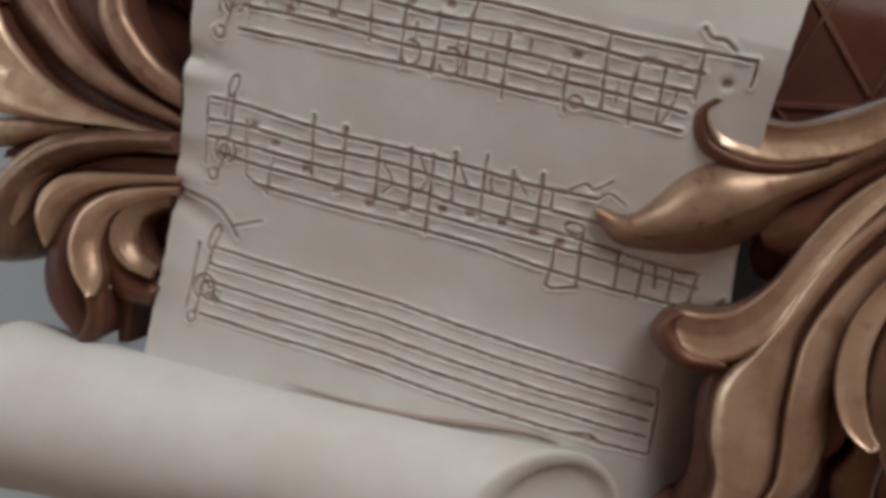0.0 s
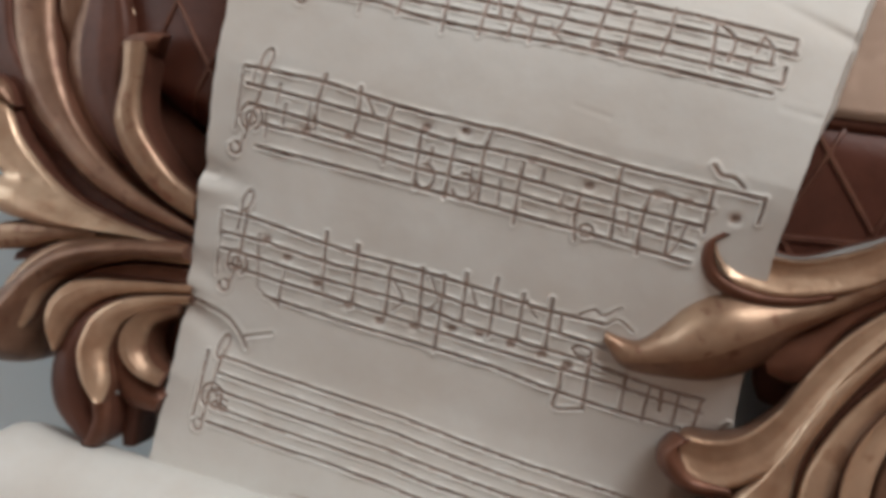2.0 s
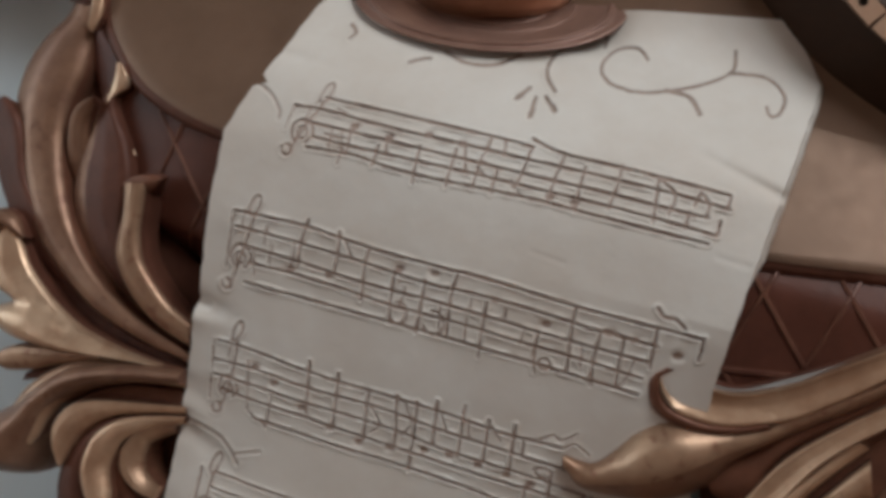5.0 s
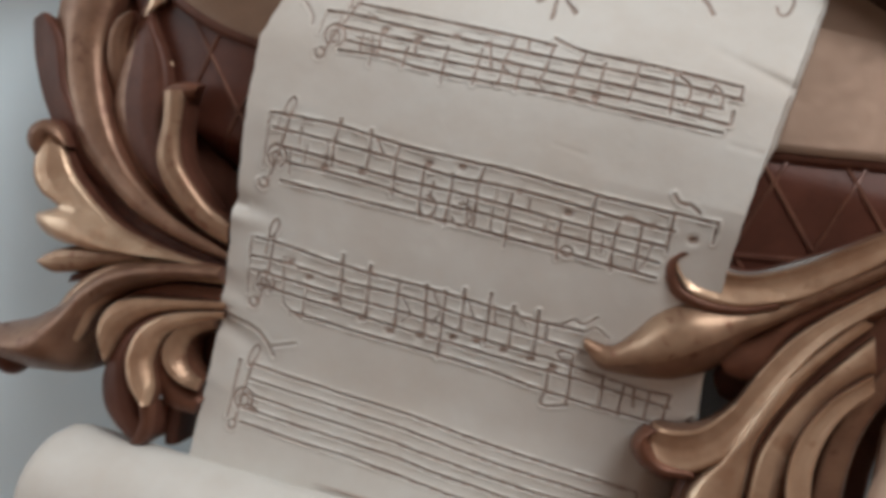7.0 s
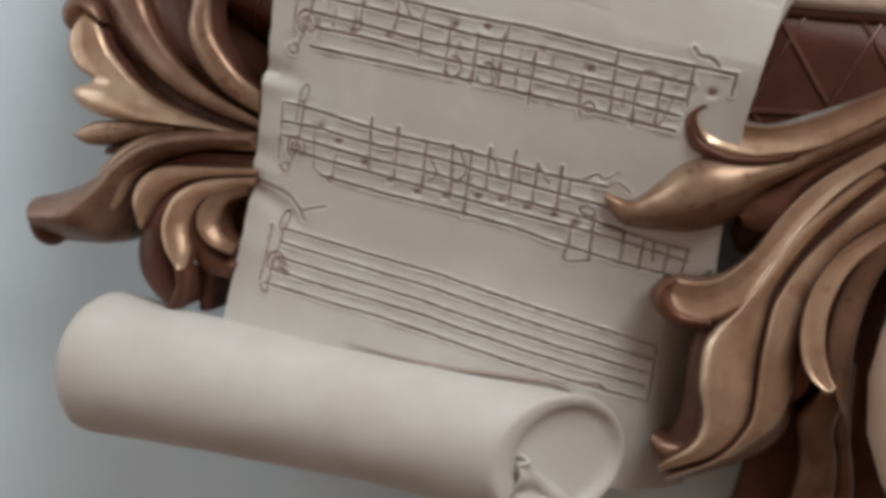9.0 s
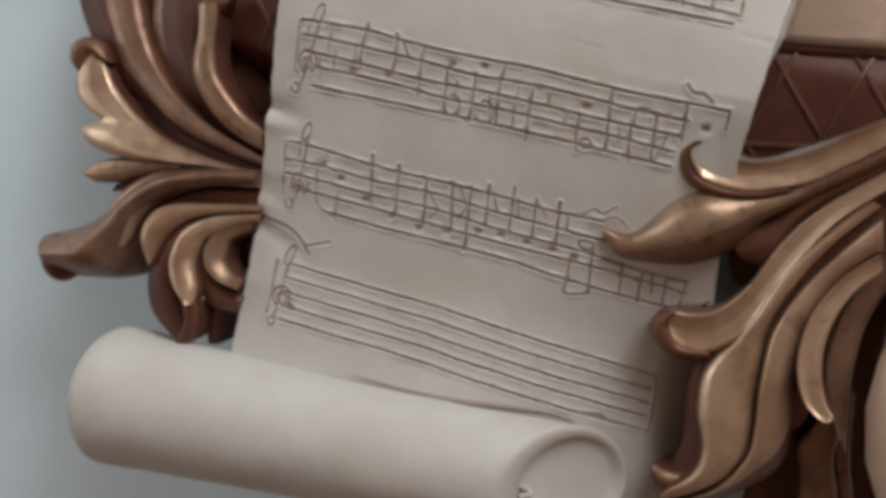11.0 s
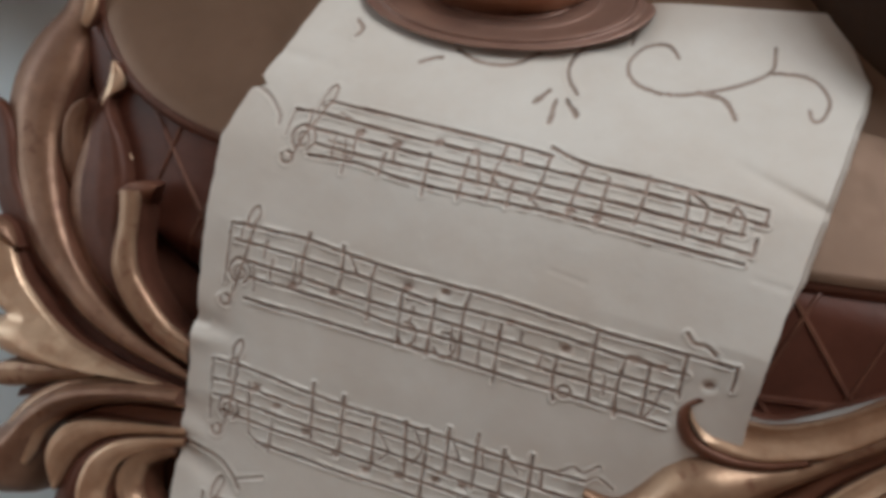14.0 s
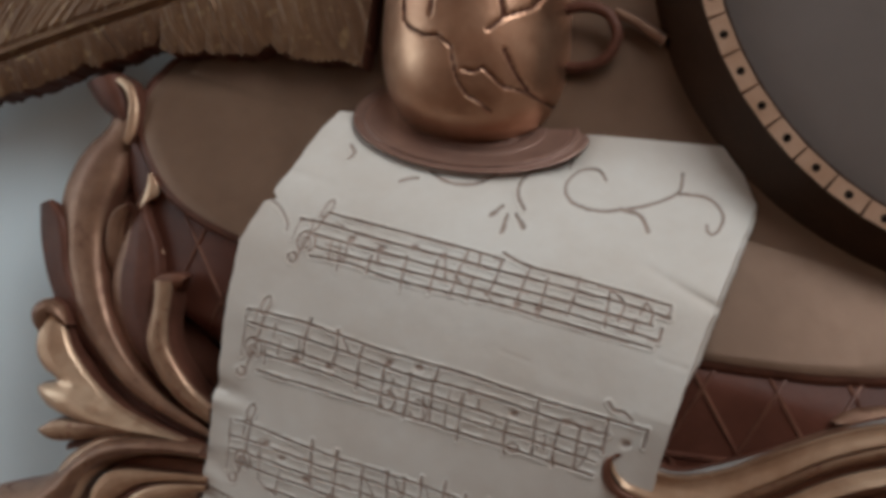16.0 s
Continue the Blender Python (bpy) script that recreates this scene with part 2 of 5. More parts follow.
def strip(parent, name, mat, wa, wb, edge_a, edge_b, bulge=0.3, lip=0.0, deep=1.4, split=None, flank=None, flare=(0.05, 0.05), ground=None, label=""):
    """A carved leaf lobe between two edge curves of u, v that run side by side. wa, wb: how far the edges stand out
    from the
    wall, at their start and end. bulge: swelling of the face over its half-width. lip: a raised bead along the first
    edge.
    split: beyond that share of the width the face takes the ground material. flare: how far the two flanks spread below
    the edges."""
    n, k = 60, 19
    a, b = glide(edge_a, n), glide(edge_b, n)
    f = np.linspace(0, 1, n)
    across = (b - a) / np.maximum(np.linalg.norm(b - a, axis=1), 0.3)[:, None] * (0.07 * np.sin(math.pi * f) ** 0.5)[:, None]
    a, b = a - across, b + across
    za, zb = wa[0] + (wa[1] - wa[0]) * f, wb[0] + (wb[1] - wb[0]) * f
    half = np.linalg.norm(a - b, axis=1) / 2
    rng = np.random.default_rng(int(abs(edge_a[0][0] * 37 + edge_a[1][1] * 91)))
    phase, count = rng.uniform(0, 6), rng.uniform(2.2, 3.4)
    verts, faces, which = [], [], []
    for i in range(n):
        h = min(half[i], 1.2)
        end = min(1.0, 8 * f[i] + 0.15, 8 * (1 - f[i]) + 0.15)
        for x in np.linspace(0, 1, k):
            c = 2 * x - 1
            z = za[i] + (zb[i] - za[i]) * x + 0.95 * bulge * half[i] * (1 - c * c) + lip * min(h, 1) * math.exp(-((x - 0.06) / 0.07) ** 2)
            z -= min(0.16, 0.4 * h) * abs(c) ** 11
            z += 0.01 * h * math.sin(count * 2 * math.pi * x + phase + 0.6 * math.sin(5 * f[i])) * (1 - c ** 4)
            q = a[i] + (b[i] - a[i]) * x
            verts.append(P(q[0], q[1], z))
        side = (b[i] - a[i]) / max(np.linalg.norm(b[i] - a[i]), 1e-6)
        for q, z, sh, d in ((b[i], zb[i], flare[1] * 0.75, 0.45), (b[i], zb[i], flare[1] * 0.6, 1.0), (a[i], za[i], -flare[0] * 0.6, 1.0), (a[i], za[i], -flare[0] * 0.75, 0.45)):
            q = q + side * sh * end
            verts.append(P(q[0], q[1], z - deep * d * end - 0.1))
    ring = k + 4
    for i in range(n - 1):
        for j in range(ring):
            q = (j + 1) % ring
            faces.append((i * ring + j, i * ring + q, (i + 1) * ring + q, (i + 1) * ring + j))
            # Side faces take the dark flank colour: bole, with some shade put in.
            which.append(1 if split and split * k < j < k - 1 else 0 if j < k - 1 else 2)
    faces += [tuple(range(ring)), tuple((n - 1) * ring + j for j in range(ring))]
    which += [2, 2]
    mesh = mesh_of(name, verts, faces, [mat, ground or BRONZE, flank or BOLE_SHADE], 55, which)
    return part(name, mesh, parent, label)


def bead(parent, name, u, v, w, r, mat, squash=(1, 1, 1), label=""):
    """A rounded curl at a leaf's tip with a spiral dent."""
    verts, faces = [], []
    n, m = 20, 12
    for i in range(1, m):
        th = math.pi * i / m
        for j in range(n):
            ph = 2 * math.pi * j / n
            k = r * (1 - 0.12 * math.exp(-((ph - 1.2 - th) / 0.35) ** 2))
            verts.append(P(u + k * squash[0] * math.sin(th) * math.cos(ph), v + k * squash[1] * math.sin(th) * math.sin(ph), w + k * squash[2] * math.cos(th)))
    for i in range(m - 2):
        for j in range(n):
            q = (j + 1) % n
            faces.append((i * n + j, i * n + q, (i + 1) * n + q, (i + 1) * n + j))
    faces.append(tuple(range(n)))
    faces.append(tuple((m - 2) * n + j for j in range(n)))
    return part(name, mesh_of(name, verts, faces, [mat], 60), parent, label)


def tube(name, path, r, mat, parent, closed=False, label="", flat=1.0, sides=10):
    """A round moulding along rows of u, v, w; r may be one radius or one for each row."""
    p = np.array(path, float)
    n = len(p)
    rad = np.ones(n) * r
    d = np.gradient(p, axis=0) if not closed else np.roll(p, -1, 0) - np.roll(p, 1, 0)
    d /= np.linalg.norm(d, axis=1)[:, None] + 1e-9
    verts, faces = [], []
    for q, t, rr in zip(p, d, rad):
        side = np.cross(t, (0, 0, 1.0))
        if np.linalg.norm(side) < 1e-3:
            side = np.cross(t, (0, 1.0, 0))
        side /= np.linalg.norm(side)
        up = np.cross(side, t)
        for j in range(sides):
            th = 2 * math.pi * j / sides
            verts.append(P(*(q + side * rr * math.cos(th) + up * rr * flat * math.sin(th))))
    for i in range(n if closed else n - 1):
        for j in range(sides):
            a, b = (i % n) * sides, ((i + 1) % n) * sides
            faces.append((a + j, a + (j + 1) % sides, b + (j + 1) % sides, b + j))
    if not closed:
        faces.append(tuple(range(sides)))
        faces.append(tuple((n - 1) * sides + j for j in range(sides)))
    return part(name, mesh_of(name, verts, faces, [mat], 50), parent, label)


# ---------------------------------------------------------------- engraved sheet of music
PROFILE = [(-16, 7.0), (-11, 7.0), (-6, 6.9), (-3.5, 7.2), (0, 7.8), (4.5, 8.4), (7.5, 8.3), (9.6, 7.75), (11, 6.8),
           (12.1, 5.8), (13.2, 4.75), (14.2, 3.95), (15, 3.5), (18, 2.9)]
LEFT = [(-16, -9.35), (-4.6, -9.3), (-0.3, -9.4), (0.15, -9.45), (0.6, -9.3), (4, -9.5), (7.3, -9.6), (9.2, -9.05), (9.45, -8.55), (9.7, -8.85), (11, -8.55), (18, -7.9)]
RIGHT = [(-16, 12.3), (-12, 12.0), (0, 10.8), (3, 10.8), (7.7, 11.1), (11, 11.35), (14.3, 11.55), (16.4, 9.9), (18, 9.3)]


def sheet_uv(s, t):
    return s * math.cos(LEAN13) + t * math.sin(LEAN13), -s * math.sin(LEAN13) + t * math.cos(LEAN13)


class Engraving:
    """A height field over the sheet's s, t in centimetres, into which strokes are cut."""

    def __init__(self, s, t):
        self.s, self.t = s, t
        self.cut = np.zeros_like(s)
        self.swell = np.zeros_like(s)

    def stroke(self, points, width=0.05, depth=0.06, burr=0.5):
        width, depth = 1.1 * width, 1.55 * depth
        p = np.array(points, float)
        for a, b in zip(p[:-1], p[1:]):
            lo, hi = np.minimum(a, b) - 0.45, np.maximum(a, b) + 0.45
            m = (self.s > lo[0]) & (self.s < hi[0]) & (self.t > lo[1]) & (self.t < hi[1])
            s, t = self.s[m], self.t[m]
            d = b - a
            f = np.clip(((s - a[0]) * d[0] + (t - a[1]) * d[1]) / max(d @ d, 1e-9), 0, 1)
            r = np.hypot(s - a[0] - f * d[0], t - a[1] - f * d[1])
            self.cut[m] = np.maximum(self.cut[m], depth * np.exp(-(r / width) ** 2))
            self.swell[m] = np.maximum(self.swell[m], burr * depth * np.exp(-((r - 2.0 * width) / (0.8 * width)) ** 2))

    def loop(self, s, t, a, b, turn=0.0, start=0, end=360, **kw):
        th = np.radians(np.linspace(start, end, 22))
        c, d = math.cos(radians(turn)), math.sin(radians(turn))
        x, y = a * np.cos(th), b * np.sin(th)
        self.stroke(np.c_[s + c * x - d * y, t + d * x + c * y], **kw)

    def dot(self, s, t, r=0.13):
        self.stroke([(s - 0.05, t - 0.01), (s + 0.05, t + 0.02)], width=r, depth=0.06, burr=0.08)


def unsteady(points, rng, shake=0.02):
    """A slightly unsteady line through the points."""
    p = glide(points, 18) if len(points) > 2 else np.array(points[0]) + (np.array(points[1]) - np.array(points[0])) * np.linspace(0, 1, 18)[:, None]
    return p + np.cumsum(rng.normal(0, shake * 0.5, p.shape), axis=0) * 0.5


def staff(e, rng, top, bottom, left, right, bars, heads, clef, ends=(0, 0, 0, 0, 0), droop=0.0):
    """Five lines; bars as rows of s, first line, drift, last line; heads as rows of s and line."""
    def at(s, line):
        f = (s + 9) / 18
        a, b = top[0] + (top[1] - top[0]) * f, bottom[0] + (bottom[1] - bottom[0]) * f
        return a + (b - a) * line / 4 - droop * np.maximum(0, s)

    for line in range(5):
        ss = np.linspace(left, right + ends[line], 40)
        wob = np.cumsum(rng.normal(0, 0.006, 40))
        e.stroke(np.c_[ss, at(ss, line) + wob - np.linspace(0, wob[-1], 40)], width=0.05, depth=0.066)
    for s, first, drift, last in bars:
        e.stroke(unsteady([(s, at(s, first)), (s + drift, at(s + drift, last))], rng), width=0.048, depth=0.062)
    for s, line in heads:
        e.dot(s, at(s, line))
    s, t0, t1 = clef
    mid = t1 + 0.36 * (t0 - t1)
    e.loop(s + 0.55, t0 + 0.35, 0.16, 0.5, turn=-14, width=0.05, depth=0.055)
    e.stroke(unsteady([(s + 0.62, t0 + 0.2), (s + 0.45, mid), (s + 0.42, t1 - 0.25)], rng), width=0.05)
    e.loop(s + 0.55, mid, 0.42, 0.5, start=-60, end=250, width=0.05)
    e.loop(s + 0.55, mid - 0.05, 0.2, 0.26, width=0.045)
    e.loop(s + 0.27, t1 - 0.3, 0.18, 0.2, start=-200, end=100, width=0.055)
    e.stroke(unsteady([(s + 0.02, t0), (s, t1)], rng), width=0.05)
    e.stroke(unsteady([(s + 0.95, mid + 0.35), (s + 1.05, mid - 0.4)], rng), width=0.045)
    e.stroke(unsteady([(s + 0.8, mid + 0.1), (s + 1.25, mid + 0.02)], rng), width=0.045)
    e.stroke(unsteady([(s + 0.8, mid - 0.2), (s + 1.25, mid - 0.26)], rng), width=0.045)
    return at


def carve(e, rng, lines, width, depth):
    """Cuts slightly unsteady strokes through rows of points."""
    for points in lines:
        e.stroke(unsteady(points, rng, 0.012), width=width, depth=depth)


def heads(e, places):
    for s, t in places:
        e.dot(s, t, 0.14)


def clef(e, body, hook, top):
    """A treble clef: a swirl, a tall loop over it and a hook below."""
    (s, t), (a, b), (c, d) = body, hook, top
    e.loop(c, d, 0.17, 0.42, turn=-14, width=0.05, depth=0.055)
    e.stroke(glide([(c + 0.08, d - 0.3), (s + 0.05, t + 0.2), (a + 0.15, b)], 14), width=0.05)
    e.loop(s, t, 0.42, 0.46, start=-60, end=250, width=0.05)
    e.loop(s, t - 0.05, 0.2, 0.24, width=0.045)
    e.loop(a, b, 0.2, 0.2, start=-200, end=100, width=0.055)


def engrave(e):
    rng = np.random.default_rng(7)
    # first line of music
    carve(e, rng, [[(-5.97, 9.4), (-3.52, 9.45), (-1.16, 9.48), (1.19, 9.51), (2.43, 9.49)], [(2.26, 9.76), (3.45, 9.52), (5.7, 9.53), (7.04, 9.53), (9.61, 9.5)], [(-7.07, 8.84), (-5.76, 8.93), (-3.28, 8.89), (0.19, 8.97), (2.54, 9.0), (4.48, 9.04), (7.34, 9.09), (9.72, 9.02)], [(-6.54, 8.34), (-4.09, 8.39), (-0.82, 8.43), (3.48, 8.5), (5.93, 8.55), (8.09, 8.54), (9.11, 8.57)], [(-6.02, 7.85), (-4.18, 7.86), (-2.04, 7.94), (0.51, 8.02), (3.88, 8.08), (7.16, 8.12), (9.53, 8.05)], [(-6.12, 7.41), (-4.11, 7.57), (-2.85, 7.45), (-0.5, 7.48), (2.95, 7.66), (5.11, 7.65), (9.31, 7.69)]], 0.05, 0.072)
    carve(e, rng, [[(-4.55, 8.6), (-4.47, 7.79)], [(-3.1, 8.52), (-2.96, 7.94)], [(-3.32, 8.16), (-3.34, 7.34)], [(-1.76, 8.52), (-1.64, 7.11)], [(-0.38, 8.74), (-0.35, 7.31)], [(-0.11, 8.9), (0.19, 8.05)], [(0.78, 9.52), (0.72, 8.89)], [(0.64, 8.77), (0.62, 7.53)], [(1.31, 9.44), (1.42, 8.95)], [(1.34, 8.42), (1.35, 7.5)], [(2.33, 9.47), (2.26, 8.42), (2.08, 7.87)], [(3.57, 9.44), (3.48, 8.5), (3.44, 7.77)], [(4.44, 9.23), (4.44, 8.31), (4.5, 7.61)], [(5.68, 9.62), (5.72, 9.02), (5.65, 7.98)], [(7.04, 9.53), (7.17, 8.94), (7.3, 7.95)], [(7.16, 9.45), (7.76, 9.08), (7.72, 8.35)], [(8.61, 9.38), (8.53, 8.85)], [(8.61, 9.38), (8.99, 9.06), (9.01, 8.55)], [(8.38, 8.61), (8.42, 8.0)]], 0.048, 0.066)
    carve(e, rng, [[(9.63, 9.41), (9.62, 9.0)], [(9.52, 8.56), (9.53, 8.05)]], 0.048, 0.066)
    carve(e, rng, [[(-5.39, 9.12), (-4.96, 9.02)], [(-4.69, 7.85), (-4.72, 7.12)], [(-5.33, 8.42), (-5.22, 7.52)], [(-4.92, 8.41), (-4.72, 7.53)], [(-5.55, 8.06), (-4.54, 8.09)], [(-5.37, 7.69), (-4.45, 7.7)], [(-7.07, 8.84), (-7.16, 7.89)], [(-6.48, 8.97), (-6.4, 8.17)], [(-6.13, 9.67), (-6.29, 9.02)], [(1.92, 8.14), (2.54, 7.67), (3.27, 7.63)], [(0.56, 8.24), (1.24, 7.98)], [(0.59, 8.55), (1.44, 8.44)]], 0.042, 0.05)
    heads(e, [(-4.45, 8.62), (-3.0, 8.54), (-1.56, 8.98), (-0.23, 8.98), (3.51, 7.89), (4.44, 7.9)])
    clef(e, (-6.45, 7.95), (-6.88, 7.13), (-6.01, 9.59))
    # second
    carve(e, rng, [[(-8.29, 4.35), (-5.45, 4.49), (-4.0, 4.41), (-2.03, 4.35), (0.32, 4.38), (1.95, 4.45), (5.46, 4.34), (8.33, 4.39), (9.95, 4.45)], [(-8.16, 3.76), (-5.39, 3.78), (-2.92, 3.74), (-0.23, 3.64), (1.6, 3.76), (3.95, 3.79), (6.64, 3.69), (8.58, 3.73)], [(-8.0, 3.08), (-5.43, 3.06), (-2.64, 2.98), (0.93, 3.09), (4.32, 3.05), (6.48, 3.04), (8.42, 3.07)], [(-7.45, 2.49), (-4.08, 2.55), (-1.39, 2.45), (1.16, 2.53), (4.14, 2.5), (5.48, 2.5), (8.27, 2.42)], [(-7.47, 1.66), (-5.01, 1.72), (-1.54, 1.8), (0.91, 1.85), (4.5, 1.86), (6.56, 1.82), (8.3, 1.81)]], 0.05, 0.072)
    carve(e, rng, [[(-5.3, 4.73), (-5.41, 3.88), (-5.36, 2.77)], [(-3.94, 4.63), (-3.84, 3.73), (-3.88, 3.01)], [(-3.68, 4.38), (-3.23, 3.77)], [(-2.64, 4.32), (-2.68, 3.59), (-2.58, 2.28)], [(-1.48, 3.76), (-1.41, 2.55), (-1.33, 1.75)], [(-0.25, 3.74), (-0.2, 2.62), (-0.19, 1.7)], [(0.95, 4.32), (0.86, 3.38), (0.98, 1.97)], [(2.25, 3.6), (2.26, 2.68), (2.33, 1.46)], [(4.32, 3.05), (4.31, 2.23), (4.47, 1.54)], [(5.46, 4.34), (5.45, 3.52), (5.61, 1.91)], [(6.54, 3.67), (6.48, 2.62), (6.6, 1.63)], [(7.35, 3.75), (7.4, 2.63), (7.48, 1.83)], [(8.42, 4.41), (8.43, 3.49), (8.47, 2.88)], [(10.05, 4.48), (10.04, 3.65)], [(6.62, 3.79), (7.76, 3.74)]], 0.048, 0.066)
    carve(e, rng, [[(0.52, 3.1), (0.64, 2.1)], [(1.6, 2.83), (1.73, 1.84)], [(7.91, 3.06), (7.78, 2.31), (7.58, 1.85)], [(6.0, 2.92), (6.06, 2.22)], [(2.98, 3.56), (2.99, 3.05)], [(3.81, 3.04), (3.75, 2.41)], [(1.64, 3.56), (1.66, 3.05)], [(-0.96, 3.27), (-1.0, 2.54)], [(-6.89, 4.05), (-6.93, 3.33)], [(-6.54, 3.42), (-6.57, 2.69)], [(-5.68, 3.72), (-5.67, 2.8)], [(-7.27, 3.04), (-7.14, 2.05)], [(-8.39, 4.32), (-8.38, 2.07)], [(-7.9, 4.44), (-7.94, 3.71)]], 0.042, 0.05)
    carve(e, rng, [[(8.27, 5.09), (8.53, 4.84), (8.94, 4.84), (9.3, 4.61)]], 0.06, 0.06)
    heads(e, [(-5.65, 2.7), (-4.05, 2.86), (-1.31, 3.9), (0.07, 4.12), (2.52, 3.76), (4.55, 3.41), (6.84, 3.73), (7.76, 3.74), (9.33, 3.59)])
    clef(e, (-7.79, 2.62), (-8.22, 1.39), (-7.56, 4.72))
    e.loop(-1.03, 2.23, 0.34, 0.42, start=-150, end=110, width=0.05)
    e.loop(0.4, 2.25, 0.4, 0.45, start=-150, end=110, width=0.05)
    e.loop(4.79, 1.93, 0.22, 0.2, width=0.045)
    # third
    carve(e, rng, [[(-8.19, -0.97), (-6.76, -0.95), (-4.26, -1.09), (-2.62, -1.12), (-0.48, -1.03), (2.5, -1.06), (4.06, -1.12), (6.19, -1.03)], [(-8.21, -1.79), (-6.39, -1.68), (-4.01, -1.75), (-1.17, -1.6), (1.42, -1.72), (4.41, -1.75), (6.47, -1.79)], [(-8.17, -2.4), (-6.23, -2.36), (-4.07, -2.38), (-0.6, -2.29), (1.8, -2.46), (5.29, -2.47), (7.06, -2.58), (8.42, -2.68), (9.97, -2.73)], [(-7.74, -2.92), (-6.19, -2.97), (-3.93, -2.96), (-1.78, -2.98), (0.38, -2.99), (2.95, -3.01), (6.54, -3.01), (9.98, -3.24)], [(-6.13, -3.67), (-3.56, -3.7), (-1.62, -3.66), (0.64, -3.65), (2.48, -3.63), (4.78, -3.82), (7.38, -3.94), (9.85, -3.99)], [(9.65, -4.03), (10.48, -4.05), (10.95, -3.42)]], 0.05, 0.072)
    carve(e, rng, [[(-4.16, -0.65), (-3.98, -2.77)], [(-2.9, -0.77), (-2.77, -3.1)], [(-1.57, -1.18), (-1.44, -3.1)], [(-0.4, -0.91), (-0.15, -2.91)], [(0.42, -0.93), (0.56, -3.77)], [(1.18, -0.65), (1.29, -2.47)], [(2.27, -0.5), (2.35, -2.64)], [(3.26, -0.79), (3.35, -2.51)], [(4.26, -0.66), (4.37, -2.48)], [(4.68, -1.18), (4.72, -1.78)], [(5.95, -2.22), (6.11, -4.23)], [(7.26, -2.53), (7.35, -3.84)], [(8.13, -2.74), (8.13, -4.08)], [(9.14, -2.71), (9.14, -4.05)], [(9.89, -2.85), (9.87, -4.08)], [(8.54, -2.75), (8.62, -3.55)], [(5.09, -2.93), (5.15, -3.63), (5.13, -4.46), (6.11, -4.23)]], 0.048, 0.066)
    carve(e, rng, [[(-1.36, -1.65), (-0.91, -2.26), (-1.21, -2.74)], [(-0.04, -1.14), (0.33, -1.87), (0.05, -2.45)], [(1.36, -1.02), (1.72, -1.66)], [(2.48, -0.97), (2.66, -1.75)], [(3.4, -0.96), (3.83, -1.48)], [(-8.39, -1.01), (-8.24, -3.44)], [(-7.6, -0.42), (-7.65, -1.56)], [(-6.75, -1.45), (-6.49, -3.45)], [(-5.52, -2.3), (-5.55, -3.95)], [(-6.49, -3.45), (-5.58, -3.85)], [(6.19, -1.03), (6.54, -0.75), (7.11, -1.03)], [(5.25, -0.94), (5.69, -0.64), (6.03, -0.76), (6.54, -0.34)]], 0.042, 0.05)
    heads(e, [(-4.22, -2.62), (-2.89, -3.03), (-1.61, -3.25), (-0.32, -3.05), (1.04, -2.74), (2.04, -2.61), (3.18, -2.65), (4.32, -2.7), (5.26, -2.79), (-5.49, -1.99), (-6.41, -1.58)])
    clef(e, (-7.47, -2.75), (-7.85, -3.76), (-7.41, -0.38))
    e.loop(5.64, -2.19, 0.33, 0.18, width=0.045)
    # fourth, lines alone
    staff(e, rng, (-6.48, -6.5), (-9.12, -9.06), -7.4, 9.55, [(9.65, 0, 0.2, 4.0)], [], (-8.0, -6.45, -9.0), (0, 0, 0, 0, 0.2), droop=0.068)
    e.stroke([(7.0, -9.52), (7.7, -9.42), (8.1, -9.66), (8.8, -9.62)], width=0.06)
    # flourish at the head
    kw = dict(width=0.06, depth=0.055, burr=0.12)
    e.stroke(glide([(5.13, 13.75), (4.6, 14.1), (3.8, 13.85), (3.55, 13.1), (4.1, 12.5), (5.3, 12.4), (6.4, 12.75), (7.5, 13.3), (8.3, 14.0), (8.2, 14.8)], 44), **kw)
    e.stroke(glide([(6.2, 12.7), (7.1, 12.65), (7.7, 12.1)], 14), width=0.075, depth=0.06, burr=0.12)
    e.stroke(glide([(8.35, 13.95), (9.6, 14.05), (10.4, 13.5), (10.4, 12.8), (10.1, 12.65), (9.9, 12.95)], 22), **kw)
    e.stroke(glide([(2.9, 15.0), (3.15, 14.5), (3.3, 13.9)], 10), **kw)
    e.stroke(glide([(3.1, 14.4), (2.3, 13.9), (1.75, 13.3), (1.6, 12.6), (1.85, 12.1), (2.3, 11.7)], 20), width=0.06, depth=0.06)
    for a, b in (((1.03, 11.12), (1.35, 11.6)), ((1.8, 10.55), (1.7, 11.3)), ((2.6, 10.97), (2.05, 11.4))):
        e.stroke([a, b], width=0.06, depth=0.07, burr=0.1)
        e.stroke([a, ((2 * a[0] + b[0]) / 3 + 0.03, (2 * a[1] + b[1]) / 3)], width=0.085, depth=0.07, burr=0.1)
    e.stroke(glide([(-2.4, 12.25), (-1.4, 12.0), (-0.3, 12.2), (0.4, 12.8)], 16), width=0.08, depth=0.05, burr=0.12)
    e.stroke(glide([(-3.5, 11.5), (-3.1, 11.75), (-2.8, 11.85)], 8), width=0.07, depth=0.05)
    e.stroke(glide([(-6.6, 12.5), (-6.2, 12.2), (-6.3, 11.9)], 8), width=0.07, depth=0.05)
    # small scars
    e.stroke([(3.4, 5.85), (4.6, 5.75)], width=0.07, depth=0.01, burr=0.1)
    e.stroke([(9.8, 7.35), (10.9, 7.3)], width=0.1, depth=0.01, burr=0.1)
